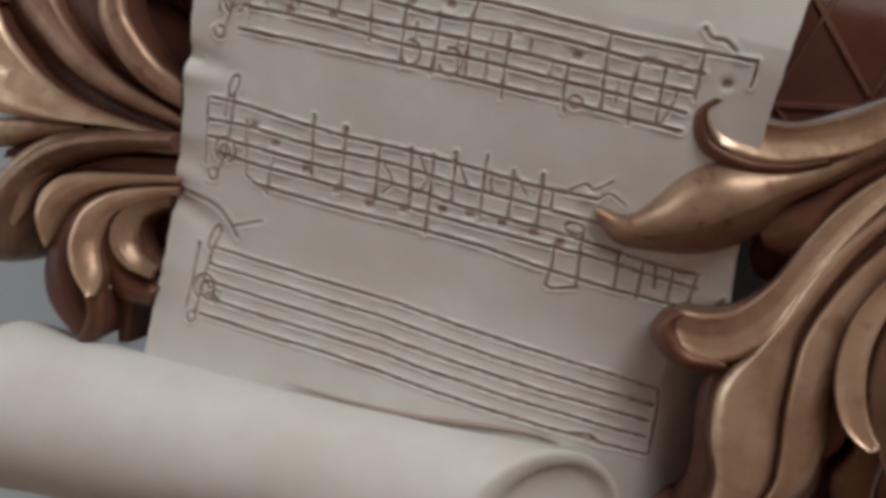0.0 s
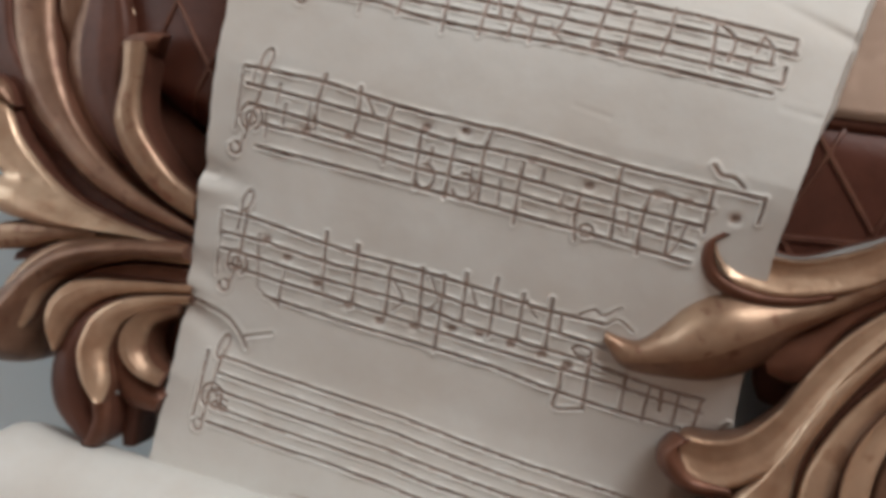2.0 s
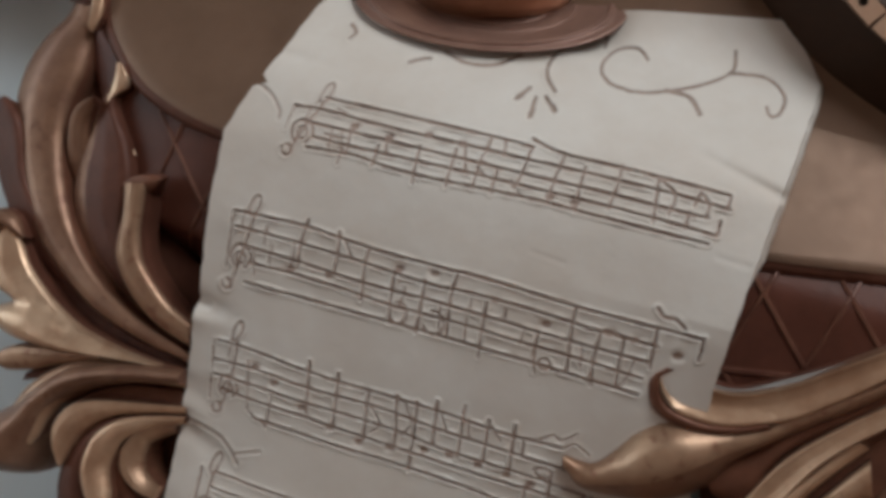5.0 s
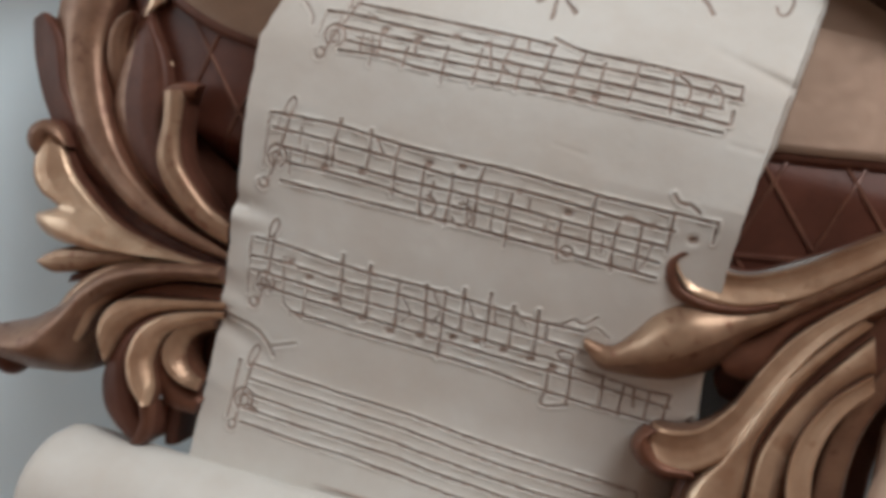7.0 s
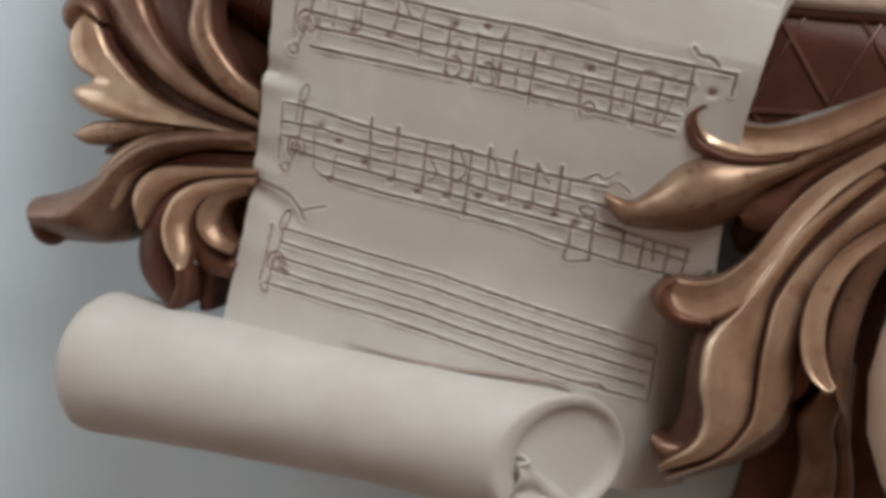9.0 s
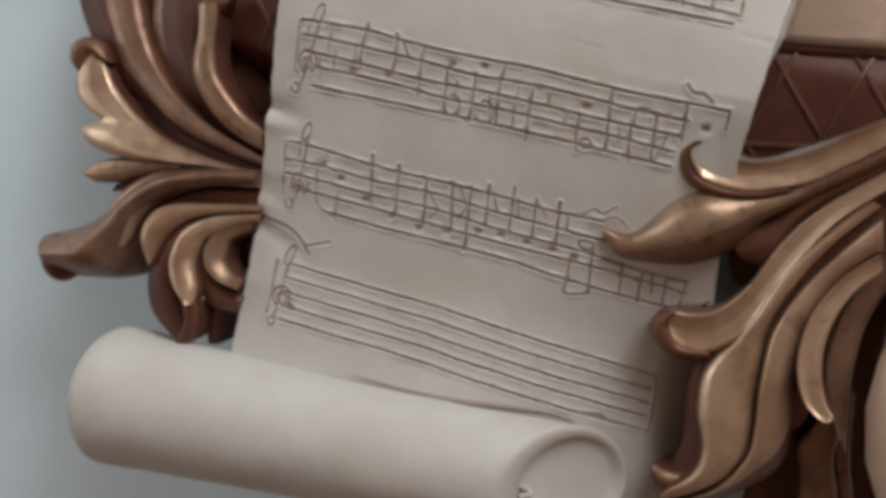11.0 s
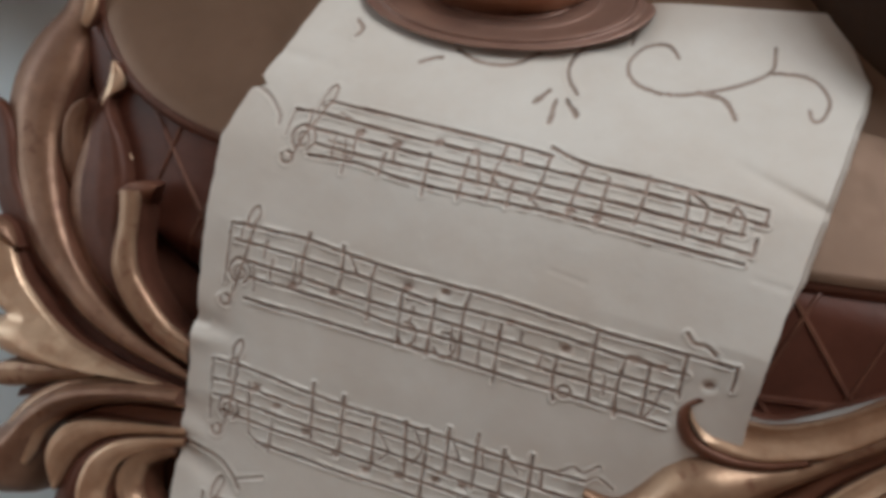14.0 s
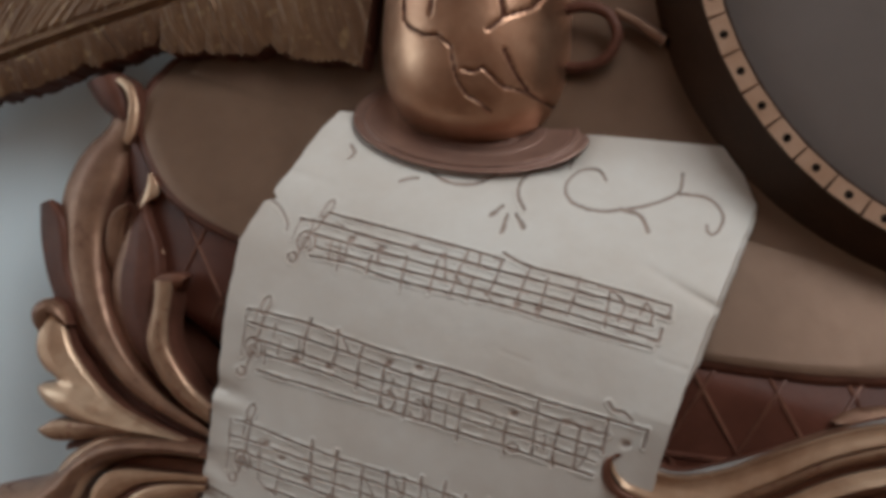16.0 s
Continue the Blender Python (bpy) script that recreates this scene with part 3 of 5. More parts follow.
    e.stroke(glide([(-9.0, 9.35), (-8.4, 9.15), (-8.0, 8.9), (-7.6, 8.5), (-7.55, 8.2)], 14), width=0.06, depth=0.045, burr=0.25)
    e.stroke(glide([(-9.3, -4.6), (-8.3, -4.75), (-7.5, -4.95), (-6.9, -5.4), (-6.55, -5.85)], 16), width=0.08, depth=0.04)
    e.stroke([(-6.75, -5.5), (-6.3, -5.3), (-5.6, -5.0)], width=0.06, depth=0.035)
    e.stroke([(-9.5, 0.2), (-8.9, 0.25)], width=0.1, depth=0.02)


def dents(s, t):
    """Soft buckles in the sheet."""
    def along(a, b, width):
        d = np.subtract(b, a)
        f = np.clip(((s - a[0]) * d[0] + (t - a[1]) * d[1]) / (d @ d), 0, 1)
        return np.exp(-(np.hypot(s - a[0] - f * d[0], t - a[1] - f * d[1]) / width) ** 2), f

    g, f = along((7.6, 10.85), (11.6, 9.8), 0.2)
    h = -0.2 * g * f
    g, f = along((-9.6, 0.35), (-6.8, 0.1), 0.45)
    h = h - 0.28 * g * (1 - f) ** 1.3
    g, f = along((-9.6, -0.35), (-7.5, -0.3), 0.4)
    h = h + 0.12 * g * (1 - f)
    g, f = along((-9.4, -4.9), (-6.6, -6.1), 0.5)
    h = h - 0.2 * g * (1 - 0.6 * f)
    g, f = along((-9.2, -4.0), (-7.0, -4.6), 0.45)
    h = h + 0.12 * g * (1 - f)
    g, f = along((-8.6, 10.75), (-6.0, 10.6), 0.22)
    h = h - 0.09 * g * (1 - f)
    h = h + 0.05 * np.sin(0.55 * s + 0.8) * np.sin(0.4 * t)
    h = h - 1.0 * np.exp(-((s + 1.7) / 5.3) ** 8) * np.clip((t - 13.3) / 0.8, 0, 1)  # bed of the saucer
    return h + lumps(s, t, 5, 14, (1.8, 6.0), 0.0065) + lumps(s, t, 9, 12, (0.5, 1.1), 0.0007)


def lumps(s, t, seed, count, waves, height):
    """Uneven hand-worked surface: many crossing waves of random direction."""
    rng = np.random.default_rng(seed)
    h = 0 * s
    for _ in range(count):
        k, a, p = 2 * np.pi / rng.uniform(*waves), rng.uniform(0, np.pi), rng.uniform(0, 6.3)
        h = h + height * np.sin(k * (s * np.cos(a) + t * np.sin(a)) + p)
    return h


def sheet_w(s, t):
    prof = np.array(PROFILE)
    tt = np.linspace(-16, 18, 400)
    ww = np.interp(tt, prof[:, 0], prof[:, 1])
    ww = np.convolve(np.pad(ww, 14, "edge"), np.hanning(29) / np.hanning(29).sum(), "valid")
    w = np.interp(t, tt, ww)
    w = w - 1.9 * np.clip(s / 10, 0, 1.2) ** 2 * np.clip((5 - t) / 12, 0, 1.2)
    w = w - 0.5 * np.clip((s - 8) / 3.5, 0, 1) ** 2 * np.clip((t - 11.5) / 3, 0, 1)
    return w - 1.7 * np.clip((s - 9.6) / 2, 0, 1.3) ** 1.6 * np.clip((-3.5 - t) / 2.5, 0, 1)


def build_sheet(parent):
    step = 0.045
    nt, ns = int(30.2 / step), int(21.3 / step)
    t = np.linspace(-13.8, 16.4, nt)[:, None] * np.ones((1, ns))
    f = np.linspace(0, 1, ns)[None, :] * np.ones((nt, 1))
    left, right = np.array(LEFT), np.array(RIGHT)
    rag = 0.025 * np.sin(t[:, 0] * 5.1) * np.sin(t[:, 0] * 1.7 + 1)
    a = np.interp(t[:, 0], left[:, 0], left[:, 1]) + rag
    b = np.interp(t[:, 0], right[:, 0], right[:, 1]) + rag * 0.6
    s = a[:, None] + (b - a)[:, None] * f
    # the head slopes down towards its left corner
    t = np.where(t > 13, 13 + (t - 13) * (0.24 + 0.76 * np.clip((s + 8.5) / 18, 0, 1)), t)
    e = Engraving(s, t)
    engrave(e)
    chip = np.clip(1 + lumps(s, t, 21, 10, (0.5, 1.6), 0.07), 0.2, 2)
    chip2 = np.clip(0.9 + lumps(s, t, 31, 10, (0.5, 2.5), 0.13), 0, 2.2)
    w = sheet_w(s, t) + dents(s, t) - e.cut * chip + e.swell * chip2
    u = s * math.cos(LEAN13) + t * math.sin(LEAN13)
    v = -s * math.sin(LEAN13) + t * math.cos(LEAN13)
    top = np.stack([U0 + u / 100, WALL - w / 100, V0 + v / 100], -1).reshape(-1, 3)
    idx = np.arange(nt * ns).reshape(nt, ns)
    quads = np.stack([idx[:-1, :-1], idx[:-1, 1:], idx[1:, 1:], idx[1:, :-1]], -1).reshape(-1, 4)
    cut = e.cut
    deep = (cut[:-1, :-1] + cut[:-1, 1:] + cut[1:, 1:] + cut[1:, :-1]).reshape(-1) / 4
    # Deep cuts get the wax brown that also carries their shade.
    which = (deep > 0.046).astype(np.int32)
    head = (t[:-1, :-1] > 10.5).reshape(-1)
    which[head & (deep > 0.036)] = 2
    edge = np.concatenate([idx[0, :], idx[1:, -1], idx[-1, -2::-1], idx[-2:0:-1, 0]])
    spread = np.zeros((nt, ns))
    spread[:, -1] = 0.002 * np.clip((t[:, -1] - 6.4) / 1.2, 0, 1)
    out = spread.reshape(-1)[edge][:, None] * np.array([math.cos(LEAN13), 0, -math.sin(LEAN13)])
    back = top[edge] + np.array([0, 0.006, 0]) + out
    base = len(top)
    m = len(edge)
    ring = np.stack([edge, base + np.arange(m), base + (np.arange(m) + 1) % m, np.roll(edge, -1)], -1)
    verts = np.concatenate([top, back])
    faces = np.concatenate([quads, ring])
    which = np.concatenate([which, np.zeros(m, np.int32)])
    mesh = bpy.data.meshes.new("sheet")
    mesh.vertices.add(len(verts))
    mesh.vertices.foreach_set("co", verts.ravel())
    mesh.loops.add(faces.size)
    mesh.loops.foreach_set("vertex_index", faces.ravel().astype(np.int32))
    mesh.polygons.add(len(faces))
    mesh.polygons.foreach_set("loop_start", np.arange(0, faces.size, 4, dtype=np.int32))
    mesh.materials.append(PAPER)
    mesh.materials.append(PATINA_SHADE)
    mesh.materials.append(INK)
    mesh.polygons.foreach_set("material_index", which)
    mesh.update(calc_edges=True)
    mesh.validate()
    smooth(mesh, 60)
    return part("sheet", mesh, parent, "curved cream sheet engraved with four staves of music")


def build_roll(parent):
    """The rolled-up foot of the sheet, larger at its far end, with a slanting open end."""
    a, b = np.array((-19.0, -11.1, 7.2)), np.array((4.3, -13.5, 8.4))
    axis = (b - a) / np.linalg.norm(b - a)
    up = np.array((0.0, 1.0, 0.0)) - axis * axis[1]
    up /= np.linalg.norm(up)
    out = np.cross(axis, up)
    out *= np.sign(out[2])
    n, k = 60, 56
    verts, faces = [], []
    length = np.linalg.norm(b - a)

    def ring(x, r, slant):
        c = a + axis * x
        for j in range(k):
            th = 2 * math.pi * j / k
            o, q = math.cos(th), math.sin(th)
            r1 = r * (1 + (0.007 * math.sin(3 * th + 0.5 * x) + 0.005 * math.sin(5 * th - 0.9 * x) + 0.004 * math.sin(2 * th + 1.7 * x)) * min(1, r / 2.4))
            p = c + out * r1 * o + up * r1 * q - axis * slant * r * o * 0.75
            verts.append(P(*p))

    xs = np.linspace(0, length, n)
    for x in xs:
        f = x / length
        r = 3.45 - 0.7 * f - 0.3 * math.sin(math.pi * f)
        round_in = 1 - 0.5 * max(0, 1 - x / 1.6) ** 2.2
        r = r * round_in + 0.05 * math.sin(7 * f) * f
        ring(x, r, f ** 3)
    # end face: a broad rounded lip that is thicker towards the room, and a shallow dished floor inside it
    for x, r, back in ((length + 0.10, 2.72, 0.02), (length + 0.12, 2.62, 0.06), (length + 0.06, 2.28, 0.36), (length - 0.05, 2.2, 0.40),
                       (length - 0.28, 2.14, 0.42), (length - 0.36, 1.9, 0.44), (length - 0.42, 1.5, 0.45), (length - 0.46, 1.0, 0.45), (length - 0.48, 0.3, 0.45)):
        start = len(verts)
        ring(x, r, 1.0)
        shift = P(*(-out * back + axis * 0.75 * back)) - P(0, 0, 0)
        verts[start:] = [v + shift for v in verts[start:]]
    m = len(verts) // k
    for i in range(m - 1):
        for j in range(k):
            q = (j + 1) % k
            faces.append((i * k + j, i * k + q, (i + 1) * k + q, (i + 1) * k + j))
    faces.append(tuple(range(k)))
    faces.append(tuple((m - 1) * k + j for j in range(k)))
    roll = part("roll", mesh_of("roll", verts, faces, [PAPER], 45), parent, "rolled-up foot of the sheet with an open end")

    # crumpled inner fold: a lump that swells out of the dished floor, towards the room and the lower lip
    mid = a + axis * (length - 0.05)
    lay_r, lay_s = -out + axis * 0.75, up
    rows, cols = 40, 40
    verts, faces = [], []
    for i in range(rows):
        for j in range(cols):
            p, q = -1.9 + 2.9 * i / (rows - 1), -2.15 + 2.35 * j / (cols - 1)  # p away from the room, q up
            inside_lip = max(0.0, 1 - ((p * 1.0 + 0.42) ** 2 + q * q) / 2.1 ** 2)
            d = (0.45 - 0.98 * (p + 1.85) - q + 0.12 * math.sin(3.1 * p)) / 1.4  # how far inside the folded half
            rise = 1 / (1 + math.exp(-d / 0.07))
            h = rise * (0.5 + 0.16 * math.sin(2.4 * p - 1.1 * q) + 0.1 * math.sin(5.3 * q + p)) + 0.22 * math.exp(-((d - 0.14) / 0.12) ** 2)
            h -= 0.2 * math.exp(-((d + 0.12) / 0.1) ** 2)
            h = h * min(1.0, inside_lip * 4) - 0.38 - 0.6 / (1 + math.exp((d + 0.3) / 0.04))
            verts.append(P(*(mid + lay_r * p + lay_s * q + axis * h)))
    for i in range(rows - 1):
        for j in range(cols - 1):
            faces.append((i * cols + j, i * cols + j + 1, (i + 1) * cols + j + 1, (i + 1) * cols + j))
    ob = part("inner_fold", mesh_of("inner_fold", verts, faces, [PAPER], 70), roll, "crumpled inner fold of the rolled sheet")
    thick = ob.modifiers.new("thickness", "SOLIDIFY")
    thick.thickness = 0.002


def fold_stain(parent):
    rows = []
    for s, t in glide([(-3.5, -10.6), (-0.7, -10.5), (1.6, -10.3), (3.7, -10.0), (5.6, -9.8), (6.8, -9.9)], 30):
        u, v = sheet_uv(s, t)
        rows.append((u, v, float(sheet_w(np.array(s), np.array(t))) + 0.05))
    tube("stained_fold", rows, 0.1 * np.sin(np.linspace(0.0, 3.1, 30)) ** 0.8 + 0.008, PATINA_SHADE, parent, sides=8)


scroll = thing("sheet_music_scroll", P(0, -10, 0), "cream carved scroll of engraved sheet music, rolled up at its foot", "scroll")
build_sheet(scroll)
build_roll(scroll)
fold_stain(scroll)


# ---------------------------------------------------------------- lute-like body behind the sheet
def outline(points, count):
    p = list(points)
    return glide(p + p[:1], count + 1)[:-1]


def plate(name, loop, face, thick, mat, parent, bevel=0.25, label="", rings=34):
    """A board with the given outline, rounded at the edge; face(u, v) tells how far it stands out from the wall."""
    c = loop.mean(0)
    verts, faces = [], []
    k = len(loop)
    for drop in (thick, bevel):
        for p in loop:
            verts.append(P(p[0], p[1], face(*p) - drop))
    for i in range(rings):
        f = 1 - i / rings
        for p in loop:
            d = np.linalg.norm(p - c)
            edge = min(1.0, (1 - f) * d / (2.2 * bevel))
            g = (p - c) * f + c
            verts.append(P(g[0], g[1], face(*g) - bevel * (1 - edge) ** 2 * 0.9))
    m = len(verts) // k
    for i in range(m - 1):
        for j in range(k):
            q = (j + 1) % k
            faces.append((i * k + j, i * k + q, (i + 1) * k + q, (i + 1) * k + j))
    faces.append(tuple((m - 1) * k + j for j in range(k)))
    faces.append(tuple(range(k)))
    return part(name, mesh_of(name, verts, faces, [mat], 50), parent, label)


def board_face(u, v):
    """The soundboard leans back from its lower rim towards the cup."""
    t = u * math.sin(LEAN13) + v * math.cos(LEAN13)
    return float(np.interp(t, (3, 6.5, 13, 16, 20, 30), (7.0, 6.7, 3.4, 1.8, 1.4, 1.3)))


def side_face(u, v):
    """The quilted side stands upright below the rim, bends away round the far end and falls back at its foot."""
    t = u * math.sin(LEAN13) + v * math.cos(LEAN13)
    w = 6.05 - 0.09 * max(0.0, -9.0 - u) ** 1.5 - 1.1 * max(0.0, 2.6 - t)
    return max(1.0, min(w, board_face(u, v) - 0.55))


lute = thing("lute", P(2, 4, 0), "bronze-brown carved lute body with a dark red diamond-quilted side panel", "instrument")
BOARD = outline([(-14.6, 17.7), (-15.4, 16.3), (-15.3, 14.7), (-14.5, 13.2), (-13.0, 11.5), (-11.2, 10.3), (-8.8, 9.3), (-3, 7.4),
                 (4, 5.9), (12.4, 4.85), (15.6, 4.55), (18, 4.45), (21, 4.8), (26, 7.5), (29, 14), (25, 23), (8, 28), (-7, 25)], 160)
plate("soundboard", BOARD, board_face, 0.5, BELLY, lute, bevel=0.12, label="smooth satin bronze soundboard")
RIM = (BOARD - BOARD.mean(0)) * 1.014 + BOARD.mean(0)
tube("edge_moulding", [(u, v, board_face(u, v) - 0.62) for u, v in RIM], 0.42, BOLE_SHADE, lute, closed=True)
QUILT = outline([(-16.0, 16), (-16.5, 13.5), (-15.6, 10.5), (-13.5, 6.5), (-10.5, 3.5), (-4, 0), (6, -2), (14, -2.5), (20, -1), (25, 2), (28, 7),
                 (22, 12), (8, 15), (-6, 18), (-12, 19)], 120)
panel = plate("quilted_panel", QUILT, side_face, 1.2, OXBLOOD, lute, bevel=0.2, label="dark red panel quilted with raised diagonal ribs")


def inside(p, loop):
    x, y = p
    hit = False
    for (a, b), (c, d) in zip(loop, np.roll(loop, -1, 0)):
        if (b > y) != (d > y) and x < (c - a) * (y - b) / (d - b) + a:
            hit = not hit
    return hit


def ribs():
    for sign in (1, -1):
        dirn = np.array((0.5, -0.866 * sign))
        nrm = np.array((dirn[1], -dirn[0]))
        for k in range(-9, 10):
            o = np.array((12.7, 3.6)) + nrm * 2.6 * k
            run = [o + dirn * x for x in np.arange(-26, 26, 0.5)]
            run = [p for p in run if inside(p, (QUILT - QUILT.mean(0)) * 0.97 + QUILT.mean(0)) and not inside(p, BOARD) and side_face(*p) > 3.2]
            piece = []
            for p in run + [np.array((999.0, 999.0))]:
                if piece and np.linalg.norm(p - piece[-1]) > 0.7:
                    if len(piece) > 2:
                        tube("rib", [(q[0], q[1], side_face(*q)) for q in piece], 0.1, RIB, panel, sides=6)
                    piece = []
                piece.append(p)


ribs()
tube("foot_rib", [(u, 0.75 - 0.05 * (u - 12), side_face(u, 0.75 - 0.05 * (u - 12))) for u in np.linspace(9.5, 22, 26)], 0.13, RIB, panel, sides=6)


# ---------------------------------------------------------------- drum
def build_drum():
    drum = thing("drum", P(27, 24, 0), "carved drum with a grey-brown skin and a hoop of drilled plates", "drum")
    c1, r1, w1 = np.array((27.4, 24.3)), 15.95, 5.4
    c2, r2, w2 = np.array((25.1, 21.9)), 15.6, 1.7
    k = 120
    verts, faces = [], []
    for c, r, w in ((c2, r2, w2), (c2 * 0.5 + c1 * 0.5, (r1 + r2) / 2 + 0.1, (w1 + w2) / 2), (c1, r1, w1 - 0.25), (c1, r1 - 0.12, w1 - 0.05), (c1, r1 - 0.9, w1 - 0.05)):
        for j in range(k):
            th = 2 * math.pi * j / k
            verts.append(P(c[0] + r * math.cos(th), c[1] + r * math.sin(th), w))
    for i in range(4):
        for j in range(k):
            q = (j + 1) % k
            faces.append((i * k + j, i * k + q, (i + 1) * k + q, (i + 1) * k + j))
    faces.append(tuple(range(k)))
    shell = part("shell", mesh_of("shell", verts, faces, [SHADE_BROWN], 30), drum, "brown drum shell, darkened for its shade")
    verts, faces = [], []
    rr = (0.2, 5, 10, 13, r1 - 1.6, r1 - 0.85)
    ww = (4.75, 4.75, 4.7, 4.7, 4.65, 4.6)
    for r, w in zip(rr, ww):
        for j in range(k):
            th = 2 * math.pi * j / k
            verts.append(P(c1[0] + r * math.cos(th), c1[1] + r * math.sin(th), w))
    for i in range(len(rr) - 1):
        for j in range(k):
            q = (j + 1) % k
            faces.append((i * k + j, i * k + q, (i + 1) * k + q, (i + 1) * k + j))
    faces.append(tuple(range(k)))
    part("skin", mesh_of("skin", verts, faces, [SKIN], 50), drum, "smooth grey-brown drum skin")
    # one plate of the hoop: a block with a drilled hole, in its own coordinates
    a, b, d, hole = 0.81, 0.39, 0.3, 0.18
    side = [(a, b * f) for f in (0, 0.55)] + [(a, b)] + [(a * f, b) for f in (0.5, 0, -0.5)] + [(-a, b)] + [(-a, b * f) for f in (0.55,)]
    sq = side + [(-x, -y) for x, y in side]
    ci = []
    for x, y in sq:
        th = math.atan2(y / b, x / a)
        ci.append((hole * math.cos(th), hole * math.sin(th)))
    verts = [(x, -z, y) for ring, z in ((sq, 0), (sq, d - 0.05), ([(x * 0.965, y * 0.94) for x, y in sq], d), (ci, d), (ci, d - 0.25)) for x, y in ring]
    verts = [tuple(q / 100 for q in v) for v in verts]
    faces = [(i * 16 + j, i * 16 + (j + 1) % 16, (i + 1) * 16 + (j + 1) % 16, (i + 1) * 16 + j) for i in range(4) for j in range(16)]
    faces.append(tuple(4 * 16 + j for j in range(16)))
    which = [0] * 48 + [1] * 16 + [1]
    mesh = mesh_of("hoop_plate", verts, faces, [HOOP, HOLE], 35, which)
    count = 58
    rng = random.Random(3)
    for j in range(count):
        th = 2 * math.pi * (j + 0.64) / count
        r = r1 - 0.42
        ob = new("hoop_plate", mesh)
        ob.parent = drum
        at = P(c1[0] + r * math.cos(th), c1[1] + r * math.sin(th), w1 - 0.08)
        ob.matrix_basis = Matrix.Translation(at - drum.location) @ Matrix.Rotation(-th - math.pi / 2 + rng.uniform(-0.01, 0.01), 4, "Y")
    return drum


build_drum()


# ---------------------------------------------------------------- cup and saucer
def crack_field(u, v):
    cut = np.zeros_like(u)
    lip = np.zeros_like(u)
    cracks = [[(1.6, 17.9), (1.75, 17.0), (1.9, 16.4), (2.25, 15.8), (2.8, 15.5), (3.1, 15.2)],
              [(2.15, 16.9), (2.6, 16.8), (3.0, 17.0), (3.4, 16.6), (3.8, 16.2), (4.5, 16.1), (4.9, 15.9), (5.3, 15.6)],
              [(3.85, 17.8), (4.2, 17.0), (4.4, 16.6), (4.7, 16.15)],
              [(-0.9, 20.4), (-0.8, 19.1), (-0.3, 18.7), (0.4, 18.4), (1.0, 18.4), (1.6, 17.9)],
              [(3.5, 20.6), (3.7, 19.9), (3.85, 19.2), (4.9, 19.7), (5.3, 20.4)], [(3.85, 19.2), (3.2, 18.6)], [(0.3, 20.6), (0.7, 19.9), (0.6, 19.3)]]
    for line in cracks:
        p = np.array(line)
        for a, b in zip(p[:-1], p[1:]):
            d = b - a
            f = np.clip(((u - a[0]) * d[0] + (v - a[1]) * d[1]) / (d @ d), 0, 1)
            dx, dy = u - a[0] - f * d[0], v - a[1] - f * d[1]
            r = np.hypot(dx, dy)
            cut = np.maximum(cut, 0.13 * np.exp(-(r / 0.07) ** 2))
            lip = np.maximum(lip, 0.022 * np.exp(-((r - 0.15) / 0.07) ** 2) * (dy < 0))
    return lip - cut


def build_cup():
    cup = thing("cup", P(1.5, 14, 2.6), "cracked copper-bronze cup with one small handle standing on its saucer", "cup")
    prof = glide([(0.02, 0), (1.6, 0.02), (2.7, 0.45), (3.5, 1.2), (4.1, 2.3), (4.4, 3.6), (4.45, 5.2), (4.35, 7), (4.3, 8.6), (4.45, 9.4), (4.3, 9.5), (4.1, 9.2)], 170)
    k = 300
    cu, cv, cw = 1.5, 13.85, 2.6
    th = np.linspace(0, 2 * np.pi, k, endpoint=False)
    r, h = prof[:, 0][:, None], prof[:, 1][:, None]
    u, v = cu + r * np.cos(th), cv + h + 0 * th
    front = np.sin(th)[None, :] * np.ones_like(u)
    dent = np.where(front > 0, crack_field(u, v), 0)
    rr = r + dent
    u, w = cu + rr * np.cos(th), cw + rr * np.sin(th)
    co = np.stack([U0 + u / 100, WALL - w / 100, V0 + v / 100], -1).reshape(-1, 3)
    n = len(prof)
    idx = np.arange(n * k).reshape(n, k)
    q = np.stack([idx[:-1], np.roll(idx, -1, 1)[:-1], np.roll(idx, -1, 1)[1:], idx[1:]], -1).reshape(-1, 4)
    dark = dent.reshape(-1)[q].mean(1) < -0.055
    mesh = mesh_of("body", co.tolist(), q.tolist(), [COPPER, BOLE_SHADE], 70, dark.astype(int).tolist())
    part("body", mesh, cup, "round copper-bronze cup body crossed by cracks")
    path = glide([(5.4, 19.9, 3.0), (6.6, 20.1, 3.1), (7.7, 19.8, 3.1), (8.2, 18.9, 3.1), (7.9, 18.0, 3.1), (7.2, 17.5, 3.0), (6.3, 17.4, 2.9), (5.4, 17.5, 2.8)], 40)
    tube("handle", path, 0.26, BOLE_SHADE, cup, label="dark looped handle")
    return cup


build_cup()


